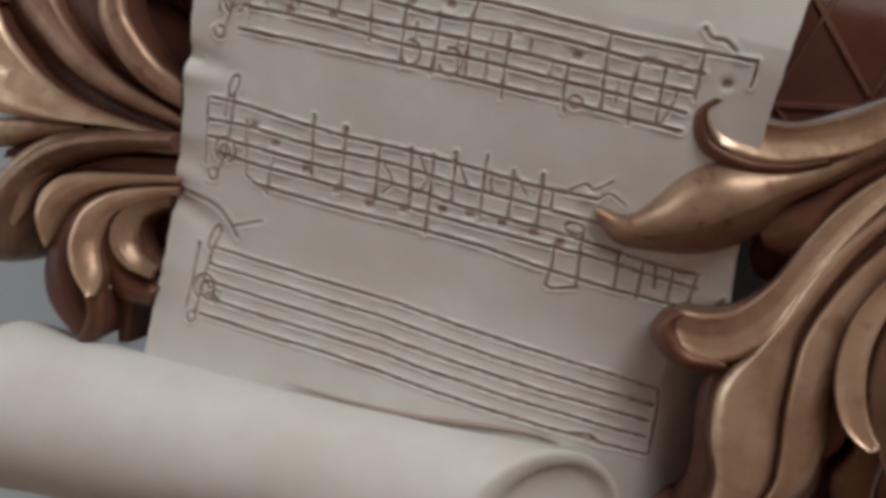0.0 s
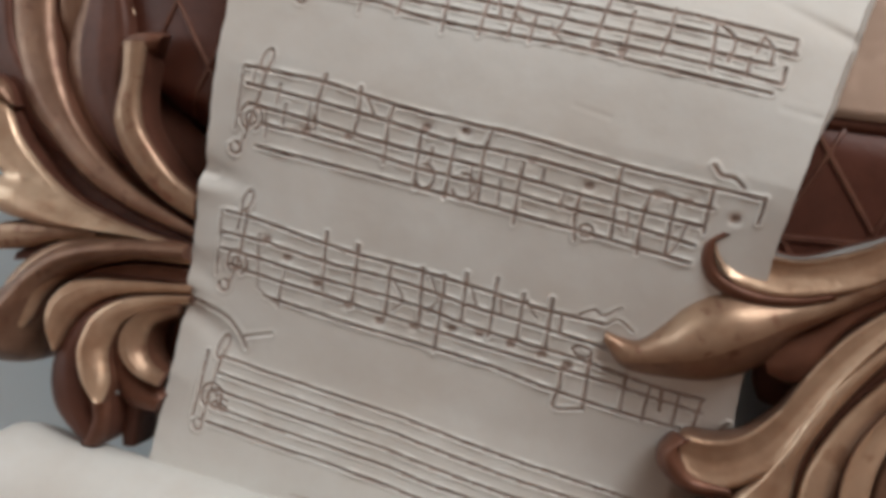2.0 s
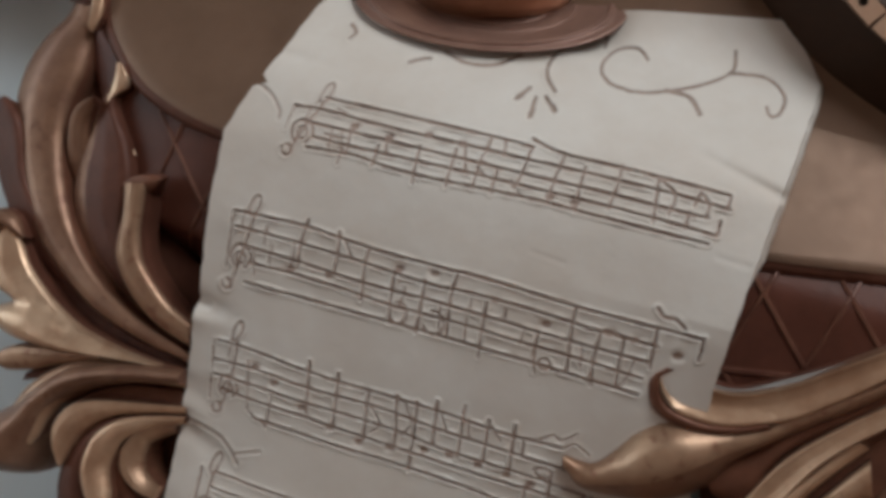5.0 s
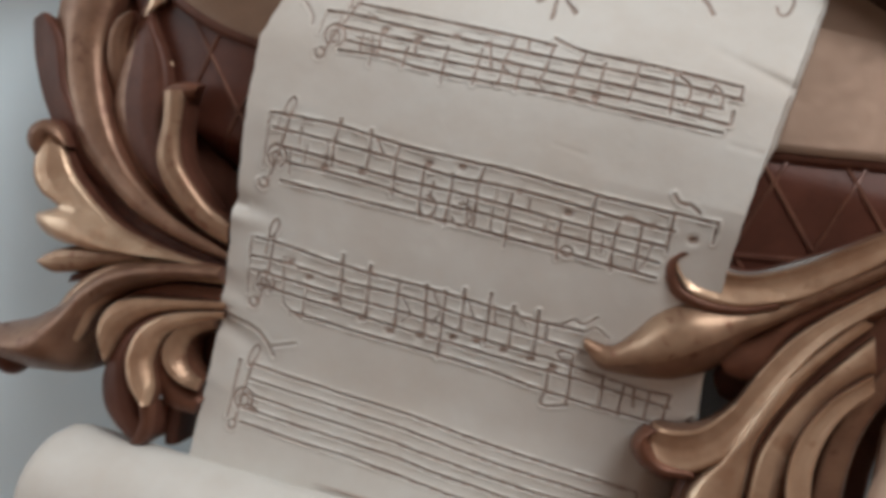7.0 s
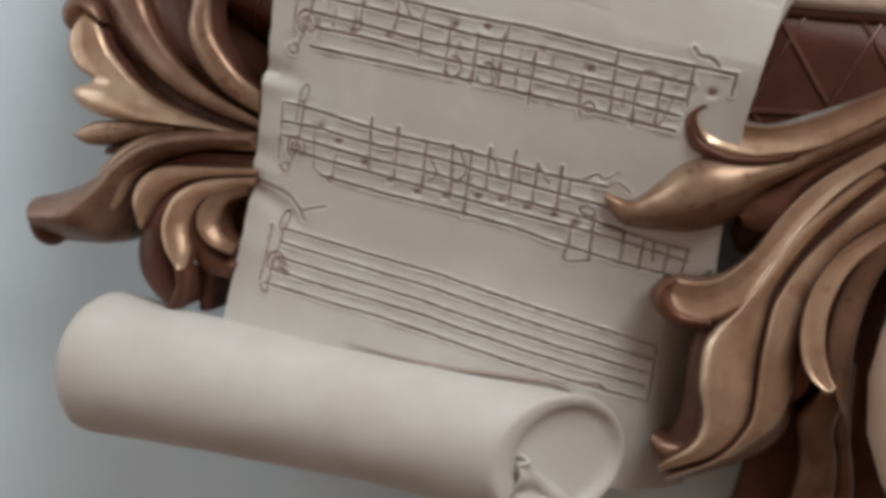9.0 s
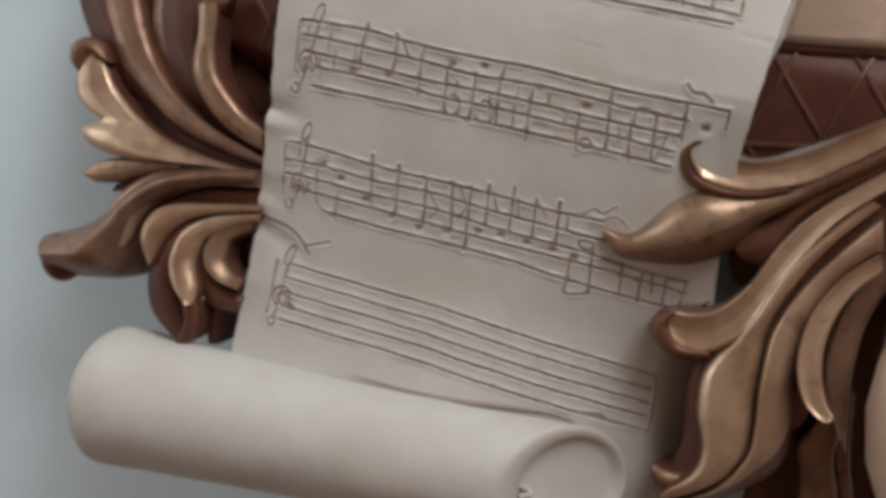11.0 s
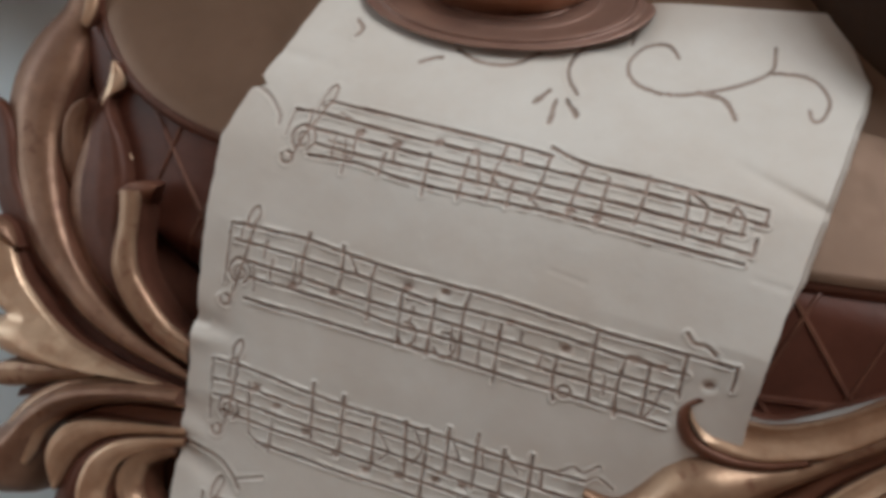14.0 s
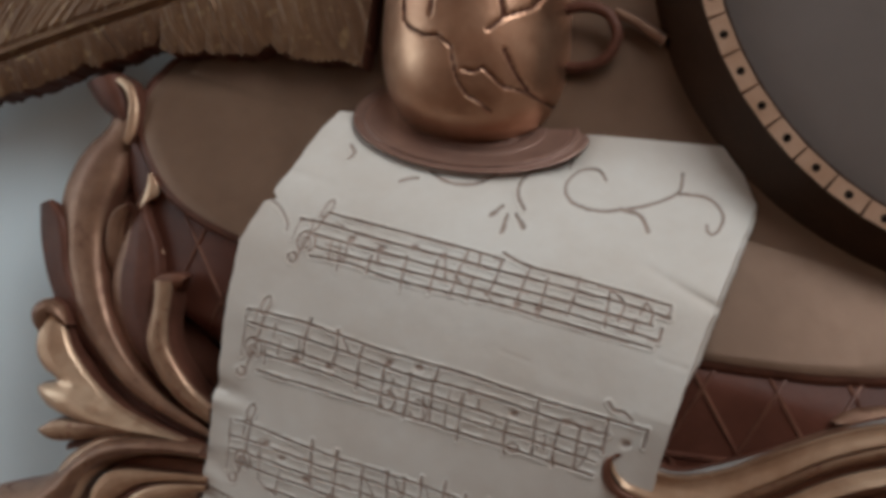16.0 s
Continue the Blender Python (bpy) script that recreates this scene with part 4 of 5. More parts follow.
def build_saucer():
    saucer = thing("saucer", P(1.6, 13.4, 1.5), "shallow bronze saucer under the cracked cup", "saucer")
    prof = [(0.1, 0.0), (2.2, 0.0), (2.5, -0.15), (2.8, 0.0), (3.3, 0.12), (3.4, 0.2), (3.55, 0.17), (4.2, 0.34), (4.7, 0.48), (4.7, 0.1), (4.0, -0.2), (2.8, -0.45), (0.1, -0.5)]
    rim = [(4.7, 0.49), (4.8, 0.64), (4.95, 0.64), (5.02, 0.42), (5.15, 0.36), (5.4, 0.4), (5.52, 0.3), (5.45, 0.16), (5.1, 0.05), (4.7, 0.0), (4.68, 0.3), (4.7, 0.49)]
    k = 110

    def turned(name, profile, label):
        verts, faces = [], []
        for r, h in profile:
            for j in range(k):
                th = 2 * math.pi * j / k
                x, y = r * math.cos(th), r * math.sin(th)
                verts.append(P(1.6 + x, 14.75 - 0.1 * x - 0.42 * y + 0.25 * h, 3.5 - 0.12 * x + 0.42 * y + 0.35 * h))
        for i in range(len(profile) - 1):
            for j in range(k):
                q = (j + 1) % k
                faces.append((i * k + j, i * k + q, (i + 1) * k + q, (i + 1) * k + j))
        part(name, mesh_of(name, verts, faces, [DISH], 60), saucer, label)

    turned("dish", glide(prof, 60), "dished mauve-brown bowl of the saucer")
    turned("rim", glide(rim, 40), "stepped outer rim with a raised bead")


build_saucer()

stick = thing("drumstick", P(9.5, 19, 1.9), "short thin bronze stick beside the cup's handle", "stick")
tube("shaft", [(8.0, 19.9, 2.6), (9.0, 19.4, 2.7), (10.3, 18.5, 2.7)], np.array((0.22, 0.26, 0.3)), BRONZE, stick)


# ---------------------------------------------------------------- feather
def build_feather():
    feather = thing("feather", P(-14, 20, 0), "large bronze-brown carved feather with finely grooved barbs", "feather")
    ns, nt = 520, 90
    x = np.linspace(0, 0.8, ns)[None, :] * np.ones((nt, 1))
    y = np.linspace(-1, 1, nt)[:, None] * np.ones((1, ns))
    ru = -31 + 36 * x
    rv = 16.4 + 9.0 * x - 3.2 * (x - 0.5) ** 2
    low = 2.25 + 3.4 * np.clip((x - 0.47) / 0.34, 0, 1) ** 1.1 + 0.35 * (x > 0.485)
    for n0, dep, wid in ((0.485, 0.55, 0.012), (0.66, 0.55, 0.012), (0.36, 0.3, 0.01), (0.2, 0.4, 0.014)):
        low = low - dep * np.exp(-np.abs(x - n0) / wid)
    rng = np.random.default_rng(12)
    ragged = np.convolve(rng.normal(0, 1, ns + 4), (0.2, 0.5, 0.9, 0.5, 0.2), "valid")[None, :]
    low = low + 0.05 * ragged + 0.08 * np.sin(x * 90 + 2 * np.sin(x * 31))
    high = 3.4 * np.ones_like(x)
    off = np.where(y < 0, y * low, y * high)
    u = ru + off * 0.18 + 0.0 * x
    v = rv + off
    slant = ru - np.abs(off) * 0.62
    strand = np.convolve(rng.normal(0, 1, 2400), np.hanning(5), "same")
    pick = np.clip((slant + 50) * 26 + 3 * np.sin(off * 1.7 + slant * 0.6), 0, 2398)
    low_i = pick.astype(int)
    barb = 0.02 * (strand[low_i] + (strand[low_i + 1] - strand[low_i]) * (pick - low_i)) + 0.02 * np.sin(slant * 2 * np.pi / 0.62 + 2.6 * np.sin(slant * 1.1 + 0.8 * off))
    barb = barb * np.clip(np.abs(off) / 0.5, 0, 1)
    w = 4.4 - 0.35 * np.abs(y) ** 2 + barb + 0.22 * np.exp(-(off / 0.16) ** 2) - 0.12 * np.exp(-((np.abs(off) - 0.38) / 0.1) ** 2)
    w = w - 1.2 * np.clip((x - 0.8) / 0.2, 0, 1)
    u, v = u + 0.022 * (u - 17), v + 0.022 * (v - 11)
    co = np.stack([U0 + u / 100, WALL - w / 100, V0 + v / 100], -1).reshape(-1, 3)
    idx = np.arange(nt * ns).reshape(nt, ns)
    q = np.stack([idx[:-1, :-1], idx[:-1, 1:], idx[1:, 1:], idx[1:, :-1]], -1).reshape(-1, 4)
    edge = np.concatenate([idx[0, :], idx[1:, -1], idx[-1, -2::-1], idx[-2:0:-1, 0]])
    back = co[edge] + np.array([0, 0.016, -0.001])
    m = len(edge)
    ring = np.stack([edge, len(co) + np.arange(m), len(co) + (np.arange(m) + 1) % m, np.roll(edge, -1)], -1)
    which = [0] * len(q) + [1] * m
    mesh = mesh_of("vane", np.concatenate([co, back]).tolist(), np.concatenate([q, ring]).tolist(), [PLUME, BOLE_SHADE], 70, which)
    part("vane", mesh, feather, "grooved bronze feather vane with notched edge")
    tube("support_peg", [(-20, 18.3, 0.0), (-20, 18.3, 3.8)], 0.8, BOLE_SHADE, feather)
    tube("support_peg", [(-8, 21, 0.0), (-8, 21, 3.8)], 0.8, BOLE_SHADE, feather)


build_feather()

# ---------------------------------------------------------------- acanthus on the wall side of the sheet
wing = thing("acanthus_spray", P(-13, 0, 0), "antique gold carved acanthus leaf fanning out beside the sheet", "carved leaf")
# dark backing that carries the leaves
lobe(wing, "backing", [(-8.0, 0.5, 5.2, 1.2), (-11.5, 2.2, 5.0, 1.7), (-14.5, 5.0, 4.6, 1.5), (-16.6, 9.0, 4.0, 1.2), (-17.0, 12.0, 3.4, 0.7)], BOLE_SHADE, deep=4.8, arch=0.2)
lobe(wing, "backing", [(-8.0, -1.0, 5.6, 1.3), (-11.5, -1.4, 5.6, 1.8), (-14.5, -2.2, 5.4, 1.4), (-16.4, -3.2, 5.2, 0.8)], BOLE_SHADE, deep=5.4, arch=0.2)
lobe(wing, "backing", [(-8.5, -2.5, 5.2, 1.0), (-10.8, -4.0, 5.2, 1.5), (-12.4, -6.0, 5.2, 1.0)], BOLE_SHADE, deep=5.2, arch=0.2)
lobe(wing, "backing", [(-9.0, 0.3, 5.5, 0.6), (-12.5, 1.6, 5.5, 0.8), (-15.0, 3.0, 5.4, 0.8), (-16.6, 4.6, 5.2, 0.5)], BOLE_SHADE, deep=1.2, arch=0.2)
lobe(wing, "backing", [(-10.0, -0.4, 6.3, 0.4), (-14.0, -0.4, 6.3, 0.5), (-16.2, -0.6, 6.2, 0.45)], BOLE_SHADE, deep=1.2, arch=0.2)
strip(wing, "lobe", BOLE_SHADE, (5.6, 6.7), (4.8, 6.2),
      [(-19.9, 10.8), (-19, 9.5), (-18.6, 7.2), (-17.3, 5.1), (-15.4, 2.9), (-13.1, 1.4), (-10, 0)],
      [(-21.1, 10.5), (-20.8, 8.5), (-20, 6.3), (-18.6, 4.2), (-16.6, 2.7), (-14, 1.1), (-10.5, -0.2)], bulge=0.1)
strip(wing, "lobe", BRONZE, (3.6, 7.1), (3.9, 7.2),
      [(-17.3, 16.3), (-17.6, 14.7), (-18.7, 13.5), (-19.5, 12.1), (-19.8, 10.3), (-19.5, 8.5), (-18.9, 6.6), (-18.0, 4.8), (-16.5, 3.3), (-14.9, 1.9), (-12.7, 0.8), (-9.8, -0.2)],
      [(-16.3, 16.1), (-15.9, 14.6), (-16.2, 13.3), (-16.4, 12.0), (-16.8, 10.8), (-17.1, 9.2), (-16.9, 7.5), (-16.4, 5.9), (-15.6, 4.3), (-14.4, 2.9), (-12.5, 1.5), (-9.7, 0.1)], bulge=0.34, flare=(0.5, 0.1), flank=RUBBED)
strip(wing, "rolled_edge", GOLD, (4.3, 5.1), (4.2, 5.0),
      [(-17.0, 16.9), (-16.4, 16.5), (-16.0, 15.9), (-15.9, 15.3), (-15.9, 14.5), (-16.0, 13.9)],
      [(-16.8, 17.1), (-16.1, 16.7), (-15.7, 16.0), (-15.5, 15.3), (-15.5, 14.4), (-15.8, 13.6)], bulge=0.2, deep=0.9)
strip(wing, "curled_back", BOLE_SHADE, (3.4, 3.9), (4.0, 4.3),
      [(-19.4, 16.8), (-18.8, 16.2), (-18, 15.4), (-17.1, 14.9)],
      [(-17.1, 17.3), (-16.7, 16.6), (-16.4, 15.8), (-16.2, 14.9)], bulge=0.5)
strip(wing, "rolled_edge", GOLD, (5.6, 5.3), (5.7, 5.3),
      [(-14.2, 12.2), (-14.3, 11.7), (-14.5, 11.1), (-14.8, 10.4), (-14.7, 9.9), (-14.3, 9.4), (-13.8, 8.7), (-13.6, 8.2)],
      [(-14.0, 12.2), (-13.7, 11.6), (-13.8, 11.1), (-14.4, 10.7), (-14.5, 10.2), (-14.1, 9.6), (-13.7, 8.8), (-13.4, 8.3)], bulge=0.2, deep=0.8)
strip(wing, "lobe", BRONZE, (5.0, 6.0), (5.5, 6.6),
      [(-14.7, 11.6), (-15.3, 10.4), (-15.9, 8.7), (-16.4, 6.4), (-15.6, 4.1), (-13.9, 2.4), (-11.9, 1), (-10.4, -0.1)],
      [(-13.9, 11.7), (-14.4, 10.4), (-13.7, 8.8), (-13.4, 7.2), (-13.5, 5.2), (-12.7, 3.1), (-11.2, 1.6), (-10, 0.3)], bulge=0.15, split=0.25, ground=BOLE_SHADE)
strip(wing, "sub_lobe", BRONZE, (6.2, 4.9), (5.9, 4.9),
      [(-15, 10.7), (-16, 10.3), (-16.6, 9.4), (-16.8, 7.9), (-16.2, 6.3)],
      [(-15.1, 10.4), (-15.6, 9.7), (-15.8, 8.7), (-15.6, 7.4), (-15.3, 6)], bulge=0.1)
strip(wing, "lobe", ANTIQUE, (6.9, 7.1), (7.1, 7.2),
      [(-13.0, 7.1), (-13.0, 5.9), (-13.3, 4.2), (-12.8, 2.9), (-12.0, 1.9), (-11.0, 1.1), (-9.7, 0.4)],
      [(-11.9, 7.1), (-12.1, 5.9), (-12.2, 4.9), (-12.0, 3.8), (-11.4, 2.9), (-10.6, 2.0), (-9.6, 1.4)], bulge=0.4, flare=(0.35, 0.1))
strip(wing, "hooked_tip", RUBBED, (6.9, 7.0), (6.5, 6.7),
      [(-13.1, 7.0), (-12.6, 7.3), (-11.8, 7.4), (-11.2, 7.3)],
      [(-13.2, 6.5), (-12.7, 6.7), (-12.1, 6.6), (-11.6, 6.8)], bulge=0.5, deep=0.8)
strip(wing, "lobe", GOLD, (6.3, 7.3), (6.5, 7.3),
      [(-18.5, 4.9), (-18.2, 4.2), (-17.8, 3.4), (-17.1, 2.6), (-16.1, 1.7), (-15.0, 1.0), (-13.8, 0.5), (-12.3, 0.0), (-11.0, -0.3), (-9.8, -0.5)],
      [(-19.1, 5.3), (-19.7, 4.4), (-19.8, 3.3), (-19.3, 2.5), (-18.4, 1.9), (-19.5, 1.5), (-18.8, 0.6), (-16.8, 0.1), (-13.6, -0.1), (-9.8, -0.6)], bulge=0.32, lip=0.12, flank=BOLE_SHADE, flare=(0.1, 0.25))
strip(wing, "lobe", ANTIQUE, (6.9, 7.2), (6.9, 7.2),
      [(-19.5, -0.6), (-18.5, -0.1), (-17.2, 0.0), (-15.7, 0.0), (-13.9, -0.2)],
      [(-19.5, -0.6), (-18.7, -1.0), (-17.3, -0.9), (-15.9, -0.6), (-13.9, -0.3)], bulge=0.3)
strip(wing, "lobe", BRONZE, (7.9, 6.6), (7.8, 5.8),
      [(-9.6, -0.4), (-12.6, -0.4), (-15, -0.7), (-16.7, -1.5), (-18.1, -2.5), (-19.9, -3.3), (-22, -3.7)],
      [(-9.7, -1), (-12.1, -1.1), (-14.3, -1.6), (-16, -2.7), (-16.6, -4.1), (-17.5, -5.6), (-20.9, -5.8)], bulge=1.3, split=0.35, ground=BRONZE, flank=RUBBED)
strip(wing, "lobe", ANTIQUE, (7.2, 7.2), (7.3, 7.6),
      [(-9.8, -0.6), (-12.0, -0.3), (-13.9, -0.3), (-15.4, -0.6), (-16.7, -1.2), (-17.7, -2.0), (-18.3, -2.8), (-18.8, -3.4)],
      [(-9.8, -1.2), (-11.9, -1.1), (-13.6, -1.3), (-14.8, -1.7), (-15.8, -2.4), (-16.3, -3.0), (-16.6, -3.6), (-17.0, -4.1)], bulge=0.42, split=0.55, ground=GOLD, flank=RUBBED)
strip(wing, "channel", RUBBED, (7.0, 7.0), (7.0, 7.0),
      [(-9.9, -1.4), (-11.2, -1.4), (-12.6, -1.4), (-14.1, -1.7), (-15.0, -2.1)],
      [(-9.9, -2.1), (-11.2, -2.1), (-12.6, -2.1), (-13.8, -2.3), (-14.9, -2.4)], bulge=-0.3)
strip(wing, "lobe", GOLD, (7.2, 8.0), (7.2, 7.8),
      [(-9.8, -2.0), (-11.1, -2.0), (-12.5, -2.0), (-13.8, -2.0), (-14.8, -2.2), (-15.5, -2.8), (-15.7, -3.7), (-15.3, -4.8)],
      [(-9.8, -2.3), (-11.1, -2.3), (-12.4, -2.4), (-13.5, -2.7), (-14.4, -3.3), (-14.9, -3.9), (-15.1, -4.3), (-15.3, -4.8)], bulge=0.35, lip=0.12, flare=(0.2, 0.0), flank=RUBBED)
strip(wing, "lobe", BOLE_SHADE, (7.2, 7.4), (7.4, 7.8),
      [(-13.1, -2.6), (-14.4, -3.3), (-15.4, -4.5), (-15.8, -5.7), (-15.7, -6.8), (-15.2, -7.6), (-14.3, -8.4)],
      [(-12.6, -2.8), (-13.7, -3.6), (-14.2, -4.6), (-14.1, -5.6), (-13.8, -6.5), (-13.6, -7.3), (-13.6, -8.3)], bulge=0.35)
strip(wing, "lobe", GOLD, (7.3, 8.6), (7.2, 8.3),
      [(-9.8, -2.4), (-11.4, -2.5), (-12.6, -2.7), (-13.5, -3.2), (-13.9, -3.8), (-14.1, -4.7), (-13.8, -5.7), (-13.1, -6.5)],
      [(-9.9, -2.7), (-11.2, -2.9), (-12.0, -3.2), (-12.6, -3.6), (-12.9, -4.2), (-13.0, -4.8), (-12.8, -5.7), (-12.9, -6.5)], bulge=0.38, flare=(0.2, 0.0), flank=RUBBED)
strip(wing, "lobe", RUBBED, (7.9, 7.6), (7.9, 7.6),
      [(-13.7, -6.4), (-13.6, -7.3), (-13.9, -7.9), (-14.3, -8.4)],
      [(-12.9, -6.3), (-13.0, -7.2), (-13.2, -7.9), (-13.5, -8.4)], bulge=0.5)
strip(wing, "lobe", ANTIQUE, (7.4, 7.9), (7.0, 7.4),
      [(-10.2, -2.8), (-11.1, -2.9), (-12.0, -3.3), (-12.5, -3.9), (-12.5, -4.7), (-11.9, -5.4), (-10.8, -5.8)],
      [(-10.4, -3.2), (-11.1, -3.4), (-11.6, -3.7), (-11.8, -4.2), (-11.7, -4.8), (-11.3, -5.2), (-10.8, -5.4)], bulge=0.3, lip=0.12, flank=RUBBED)
strip(wing, "lobe", RUBBED, (7.3, 7.2), (7.5, 7.3),
      [(-12.9, -3.8), (-13.1, -4.9), (-13.0, -5.9), (-12.5, -6.7), (-11.3, -7.0)],
      [(-12.6, -4.0), (-12.5, -5.1), (-11.9, -5.7), (-11.3, -6.1), (-10.9, -6.3)], bulge=0.4)
strip(wing, "foot", BOLE_SHADE, (6.6, 6.2), (6.6, 6.2),
      [(-13.1, -6.5), (-13.0, -7.4), (-13.2, -8.2), (-13.3, -8.7)],
      [(-12.2, -6.7), (-12.5, -7.5), (-12.7, -8.2), (-12.8, -8.7)], bulge=0.3, deep=3.0)
# Channels between the gilded lobes, coloured dark for the shade lying in them.
strip(wing, "channel", BOLE_SHADE, (5.3, 6.6), (5.0, 6.6),
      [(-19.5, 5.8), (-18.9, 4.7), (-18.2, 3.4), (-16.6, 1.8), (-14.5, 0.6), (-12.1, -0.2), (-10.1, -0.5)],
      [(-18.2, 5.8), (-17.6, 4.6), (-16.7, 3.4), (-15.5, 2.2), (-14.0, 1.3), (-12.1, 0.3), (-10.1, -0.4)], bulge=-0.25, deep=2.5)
strip(wing, "channel", BOLE_SHADE, (4.6, 6.5), (5.2, 6.5),
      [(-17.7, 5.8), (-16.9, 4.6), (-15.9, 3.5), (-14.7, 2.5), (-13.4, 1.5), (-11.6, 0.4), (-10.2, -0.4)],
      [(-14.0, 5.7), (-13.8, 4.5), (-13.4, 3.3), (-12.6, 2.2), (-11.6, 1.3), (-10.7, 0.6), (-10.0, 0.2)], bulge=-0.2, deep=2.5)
strip(wing, "channel", BOLE_SHADE, (6.6, 6.6), (6.8, 6.8),
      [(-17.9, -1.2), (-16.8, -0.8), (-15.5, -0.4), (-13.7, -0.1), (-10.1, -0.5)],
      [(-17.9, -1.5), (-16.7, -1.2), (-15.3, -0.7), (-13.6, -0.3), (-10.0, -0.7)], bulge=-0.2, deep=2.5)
strip(wing, "curled_tip", BRONZE, (6.4, 6.4), (6.6, 6.5),
      [(-19.8, 4.2), (-20.2, 4.7), (-20.2, 5.3), (-19.8, 5.7), (-19.2, 5.8), (-18.6, 5.5), (-18.3, 5.1), (-18.1, 4.6)],
      [(-19.4, 4.1), (-19.3, 4.6), (-19.1, 5.0), (-19.0, 5.1), (-18.8, 5.0), (-18.5, 4.8), (-18.3, 4.7), (-18.0, 4.6)], bulge=0.7, deep=1.2, flank=BOLE_SHADE)
bead(wing, "curled_tip", -21.0, -4.75, 6.6, 1.1, BOLE_SHADE, squash=(0.95, 1.1, 0.9))

# ---------------------------------------------------------------- acanthus that overlaps the sheet
spray = thing("acanthus_spray", P(14, -5, 0), "antique gold carved acanthus spray curling over the sheet's edge", "carved leaf")
lobe(spray, "backing", [(13.9, -5.0, 6.0, 0.7), (12.2, -8.2, 6.1, 1.1), (11.4, -11.0, 6.2, 1.2), (10.2, -13.0, 6.2, 0.7)], BOLE_SHADE, deep=2.2, arch=0.2)
lobe(spray, "backing", [(21.0, -0.5, 6.1, 1.2), (16.5, -2.6, 6.2, 1.7), (14.2, -5.5, 6.2, 1.2), (13.4, -9.0, 6.0, 0.9), (13.2, -11.0, 5.8, 0.5)], RUBBED, deep=5.8, arch=0.2)
# Dark filler for the gap between two lobes, standing in for deep shade.
lobe(spray, "backing", [(10.6, -4.3, 4.4, 0.7), (12.2, -4.2, 4.4, 1.3), (13.6, -3.6, 4.6, 1.1)], BOLE_SHADE, deep=4.2, arch=0.2)
strip(spray, "top_edge", GESSO, (7.2, 6.5), (7.6, 6.9),
      [(10.1, 0.9), (11, 0.4), (12.1, 0.2), (13.8, 0.7), (15.2, 1.2), (18.1, 2.4), (20.7, 3.2), (23.7, 3.7)],
      [(10.2, 0.8), (10.9, 0.3), (12.1, 0), (13.8, 0.5), (15.2, 1), (18, 2.2), (20.7, 3), (23.6, 3.4)], bulge=0.1)
strip(spray, "lobe", GOLD, (7.9, 7.0), (7.9, 7.2),
      [(9.3, 0.4), (9.4, 0.9), (10, 1), (10.9, 0.3), (12.1, 0.1), (13.8, 0.5), (15.2, 1.1), (18, 2.3), (20.6, 3), (23.6, 3.5)],
      [(9.4, 0.1), (9.8, -0.5), (10.4, -0.8), (11.6, -1), (13, -0.8), (14.1, -0.5), (15.5, 0.2), (18, 1.5), (20.7, 2.3), (23.6, 2.8)], bulge=-0.3, lip=0.1, flare=(0.1, 0.55), flank=BRONZE)
strip(spray, "rolled_edge", RUBBED, (7.9, 7.5), (7.3, 7.2),
      [(9.8, 0.9), (9.3, 0.6), (9.3, -0.1), (9.7, -0.6), (10.7, -1), (11.9, -1.1), (13, -0.9)],
      [(9.2, 1.1), (8.7, 0.5), (8.8, -0.3), (9.3, -0.9), (10.5, -1.4), (11.9, -1.4), (13.2, -1.1)], bulge=0.9, deep=0.9)
strip(spray, "rolled_edge", RUBBED, (7.7, 7.3), (7.0, 7.0),
      [(8.8, -6), (8.4, -6.3), (8.5, -6.9), (9, -7.4), (10.1, -7.6)],
      [(8.2, -5.9), (7.7, -6.6), (7.9, -7.3), (8.8, -7.9), (10.2, -7.9)], bulge=0.9, deep=0.9)
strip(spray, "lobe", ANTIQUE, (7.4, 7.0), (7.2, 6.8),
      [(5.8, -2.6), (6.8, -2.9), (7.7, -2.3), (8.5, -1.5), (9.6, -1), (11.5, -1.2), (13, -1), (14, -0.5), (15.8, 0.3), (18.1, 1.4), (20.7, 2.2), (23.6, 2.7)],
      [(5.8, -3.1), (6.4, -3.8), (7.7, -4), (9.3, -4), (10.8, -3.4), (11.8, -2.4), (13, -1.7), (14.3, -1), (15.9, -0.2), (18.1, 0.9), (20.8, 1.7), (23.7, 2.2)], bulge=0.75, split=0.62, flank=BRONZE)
strip(spray, "lobe", RUBBED, (6.7, 6.6), (6.6, 6.4),
      [(10.9, -3), (11.6, -2.5), (12.6, -2.1), (13.6, -1.3), (15, -0.5), (18.2, 0.9), (20.8, 1.7), (23.7, 2.2)],
      [(11.2, -3.8), (12, -4), (12.6, -3.6), (13.1, -2.8), (14.1, -1.8), (18.2, 0.3), (20.9, 1.1), (23.8, 1.6)], bulge=0.3)
strip(spray, "lobe", GOLD, (7.3, 6.9), (7.3, 7.2),
      [(8.2, -6.3), (8.5, -6), (9.4, -6.1), (10.4, -5.9), (11.5, -5), (12.4, -3.7), (13.6, -2.3), (15.4, -1), (18.1, 0.5), (20.8, 1.3), (23.7, 1.8)],
      [(8.3, -6.6), (8.8, -7.3), (9.8, -7.6), (10.8, -7.2), (11.5, -6.7), (12.4, -5.4), (13.6, -3.6), (15.3, -1.8), (18.2, -0.1), (20.8, 0.7), (23.7, 1.2)], bulge=-0.25, flare=(0.1, 0.5), flank=BRONZE)
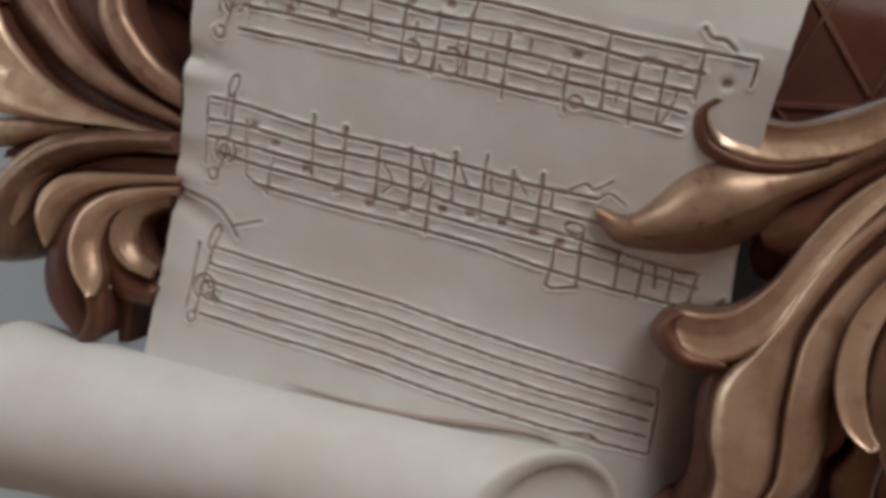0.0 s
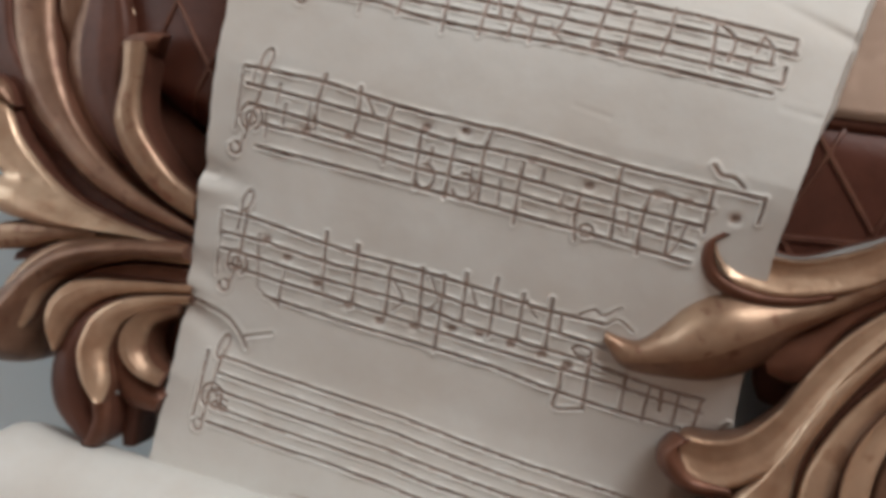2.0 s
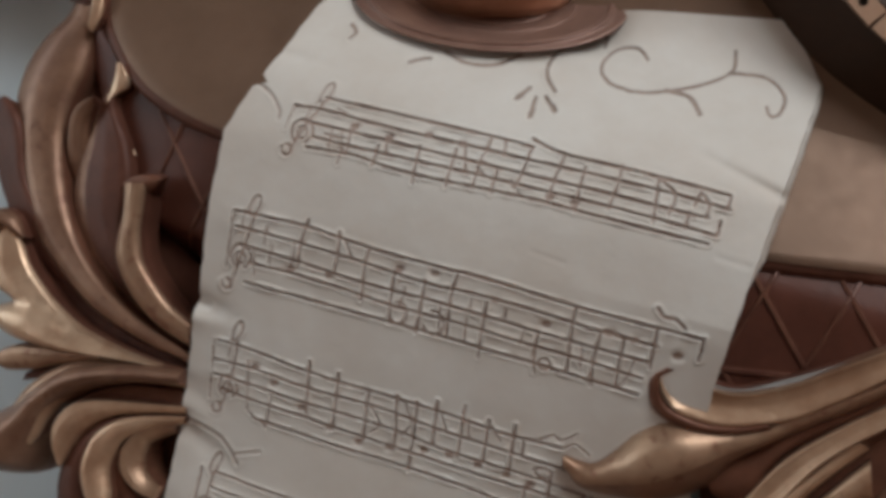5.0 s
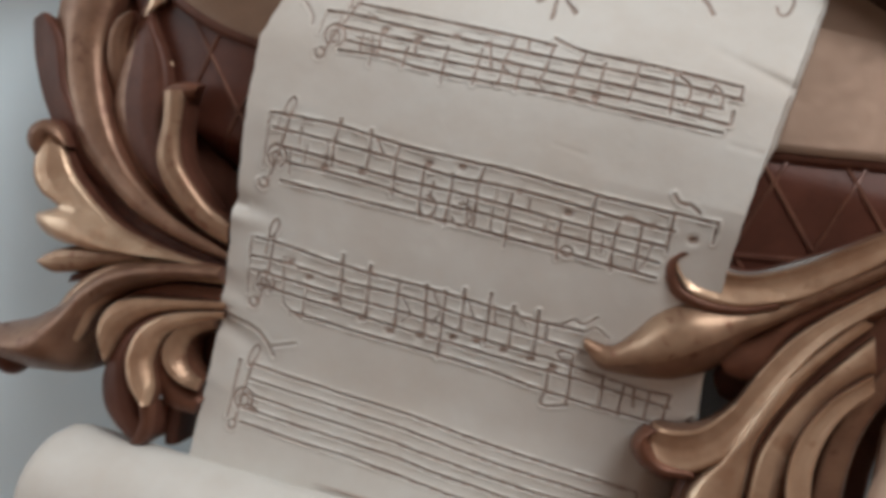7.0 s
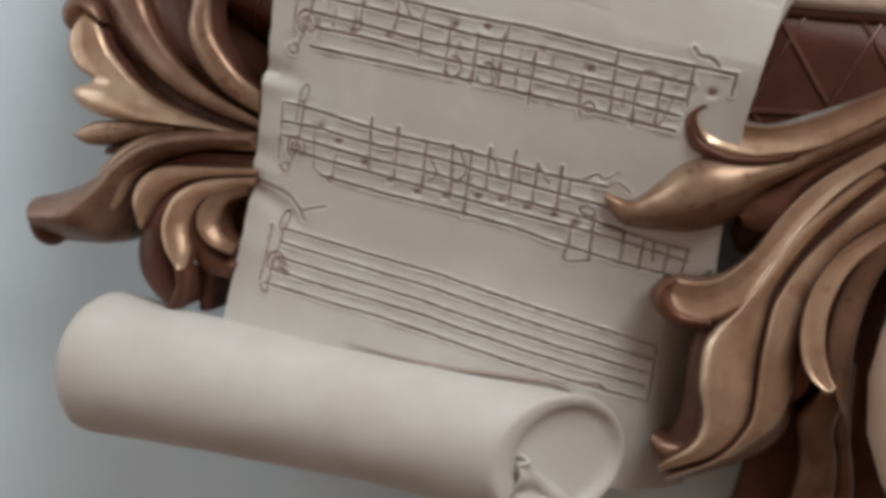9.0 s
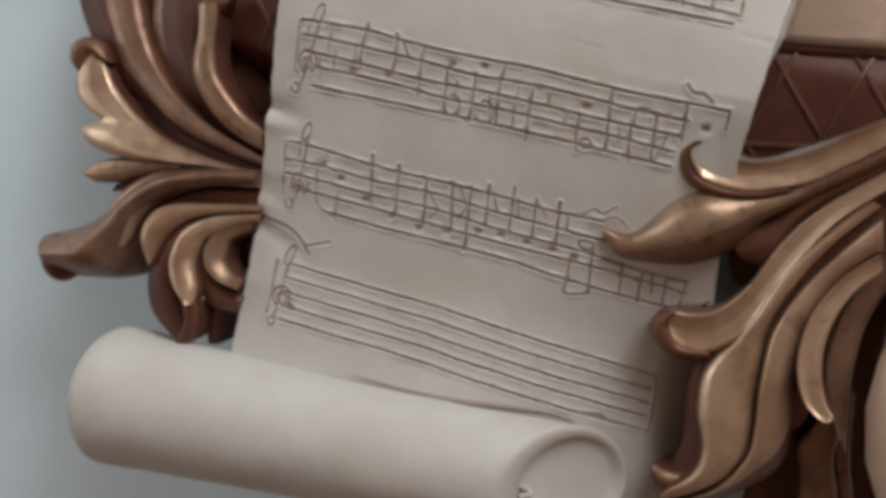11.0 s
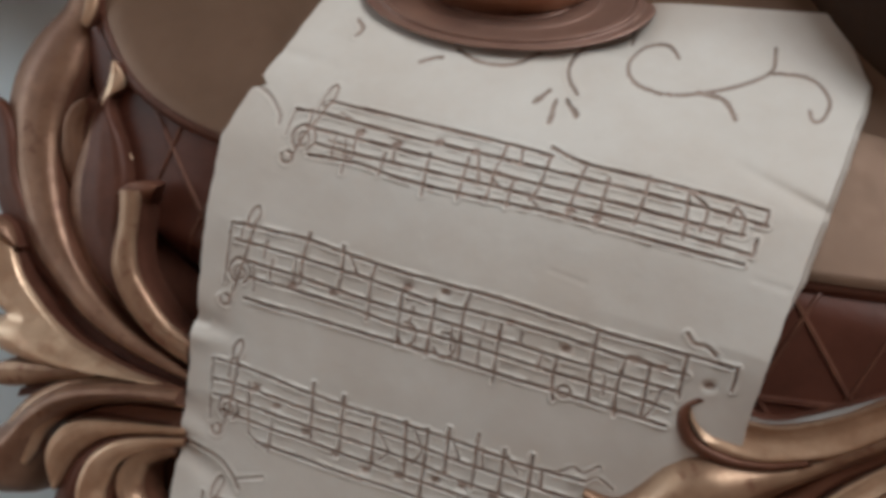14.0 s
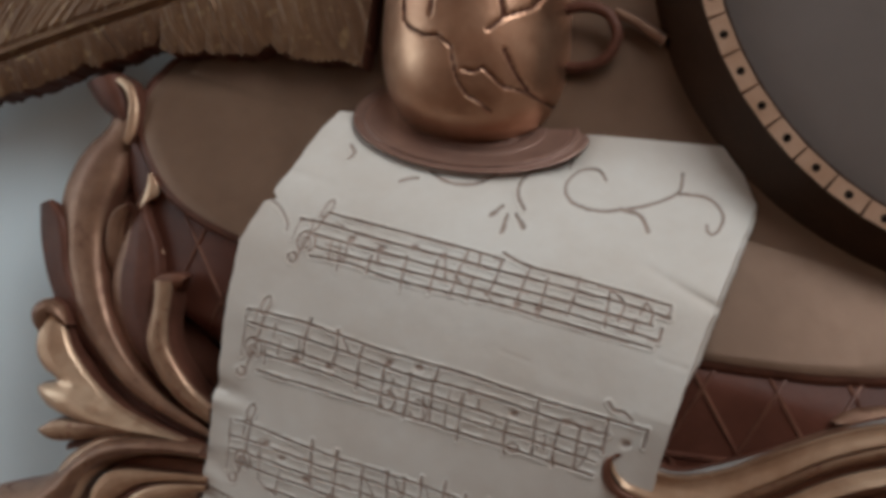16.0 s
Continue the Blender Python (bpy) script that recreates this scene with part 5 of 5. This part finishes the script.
strip(spray, "lobe", GOLD, (6.9, 7.5), (6.7, 7.0),
      [(16.0, -1.3), (13.9, -3.2), (12.6, -4.7), (11.8, -6.1), (11.1, -7.1), (10.3, -7.9), (9.9, -8.8), (9.8, -10.2), (10.0, -11.5), (9.6, -12.7), (8.3, -13.6)],
      [(16.5, -1.6), (15.1, -2.8), (14.0, -4.0), (13.1, -5.2), (12.3, -6.6), (12.0, -8.0), (11.8, -9.3), (11.7, -10.7), (11.4, -12.0), (10.3, -13.2), (8.2, -14.1)], bulge=0.42, flare=(0.35, 0.0), flank=RUBBED)
strip(spray, "crease", RUBBED, (6.3, 6.8), (6.3, 6.8),
      [(16.3, -1.7), (15.1, -2.8), (14.0, -4.0), (13.0, -5.3), (12.2, -6.6), (11.9, -8.0), (11.7, -9.4), (11.6, -10.7), (11.3, -12.0), (10.3, -13.3)],
      [(16.5, -2.0), (15.4, -3.1), (14.3, -4.3), (13.4, -5.4), (12.7, -6.8), (12.3, -8.0), (12.2, -9.4), (12.0, -10.7), (11.8, -12.0), (10.6, -13.4)], bulge=-0.3, deep=1.2)
strip(spray, "lobe", GOLD, (6.8, 7.2), (6.6, 6.2),
      [(16.5, -2.0), (15.4, -3.1), (14.3, -4.2), (13.4, -5.3), (12.6, -6.7), (12.3, -8.0), (12.1, -9.3), (12.0, -10.7), (11.7, -11.9), (10.5, -13.3), (8.4, -14.2)],
      [(16.6, -3.4), (15.8, -3.9), (14.9, -4.8), (14.2, -5.9), (13.8, -7.0), (13.5, -8.4), (13.4, -9.6), (13.2, -10.7), (12.7, -12.0), (11.2, -13.3), (8.6, -14.6)], bulge=0.42, flank=BOLE_SHADE)
strip(spray, "lobe", GOLD, (7.0, 7.7), (7.0, 7.8),
      [(16.5, -3.4), (15.2, -4.4), (14.3, -5.5), (13.8, -6.6), (13.6, -7.8), (13.7, -8.8), (14.0, -9.5), (14.6, -10.0), (14.8, -10.0)],
      [(16.6, -4.1), (15.6, -4.9), (14.9, -5.9), (14.5, -7.0), (14.4, -8.1), (14.5, -8.9), (14.7, -9.5), (14.9, -9.8), (14.9, -9.9)], bulge=-0.25, lip=0.2)
strip(spray, "flank", BOLE_SHADE, (6.2, 6.0), (6.7, 6.7),
      [(11, -7.1), (9.7, -8), (9.2, -9.4), (9.1, -11.3), (8.6, -12.7), (7.7, -13)],
      [(11.5, -7), (10.6, -8.1), (10.2, -9.7), (10.1, -11.6), (9.6, -13), (8.4, -13.5)], bulge=0.3, deep=2.0)
strip(spray, "curled_back", BRONZE, (7.0, 6.0), (6.0, 5.2),
      [(7.9, -12.5), (8.6, -12.9), (10, -12.9), (11.2, -12.4), (12.2, -11.6), (13.1, -10.5)],
      [(7.9, -14), (8.9, -14.5), (10.6, -14), (12.2, -13.2), (13.1, -12.2), (13.4, -10.6)], bulge=0.5, deep=1.6)
# Dark strip put where only deep shade lies between the lobes.
strip(spray, "hollow", BOLE_SHADE, (3.2, 2.6), (3.2, 2.6),
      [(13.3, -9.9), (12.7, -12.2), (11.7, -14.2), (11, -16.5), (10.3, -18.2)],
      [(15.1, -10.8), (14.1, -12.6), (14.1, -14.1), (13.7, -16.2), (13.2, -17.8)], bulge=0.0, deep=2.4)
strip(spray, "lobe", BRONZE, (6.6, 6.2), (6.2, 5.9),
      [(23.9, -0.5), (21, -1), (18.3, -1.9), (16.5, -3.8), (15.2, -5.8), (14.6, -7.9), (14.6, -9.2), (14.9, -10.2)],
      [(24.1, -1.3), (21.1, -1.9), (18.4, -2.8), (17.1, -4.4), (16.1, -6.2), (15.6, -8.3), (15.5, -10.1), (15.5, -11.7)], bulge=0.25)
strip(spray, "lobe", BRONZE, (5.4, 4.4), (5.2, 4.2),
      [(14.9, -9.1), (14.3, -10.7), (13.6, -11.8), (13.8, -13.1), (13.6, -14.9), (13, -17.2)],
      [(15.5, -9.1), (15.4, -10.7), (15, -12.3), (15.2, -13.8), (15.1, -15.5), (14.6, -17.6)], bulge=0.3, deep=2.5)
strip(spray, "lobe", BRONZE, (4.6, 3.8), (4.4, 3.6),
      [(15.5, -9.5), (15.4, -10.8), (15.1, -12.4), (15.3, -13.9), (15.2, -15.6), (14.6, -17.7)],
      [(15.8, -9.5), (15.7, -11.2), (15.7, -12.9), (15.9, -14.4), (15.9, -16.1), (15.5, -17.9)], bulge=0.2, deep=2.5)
# Another dark strip, painting the deep shade along the outer lobe.
strip(spray, "hollow", BOLE_SHADE, (4.4, 2.6), (4.0, 2.2),
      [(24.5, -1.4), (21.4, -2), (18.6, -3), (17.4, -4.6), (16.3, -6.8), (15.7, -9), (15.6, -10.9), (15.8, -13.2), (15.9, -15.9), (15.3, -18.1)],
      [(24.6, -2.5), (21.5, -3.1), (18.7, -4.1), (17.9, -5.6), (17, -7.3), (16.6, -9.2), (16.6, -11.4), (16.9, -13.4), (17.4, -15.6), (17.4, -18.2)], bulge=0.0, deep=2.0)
strip(spray, "lobe", BRONZE, (6.0, 5.6), (6.4, 6.0),
      [(17.8, 2.7), (18.5, 3.1), (19.9, 3.3), (21.8, 3.6), (24.6, 4.1)],
      [(17.8, 2.7), (18.5, 2.6), (19.9, 2.7), (21.8, 2.9), (24.6, 3.4)], bulge=0.3)

# ---------------------------------------------------------------- rounded form beyond the spray
boss = thing("gourd", P(20.5, -10, 0), "smooth light brown carved gourd beside the leaf stem", "carved gourd")
bead(boss, "body", 20.4, -9.6, 6.3, 4.5, GOURD, squash=(0.98, 1.6, 0.6))
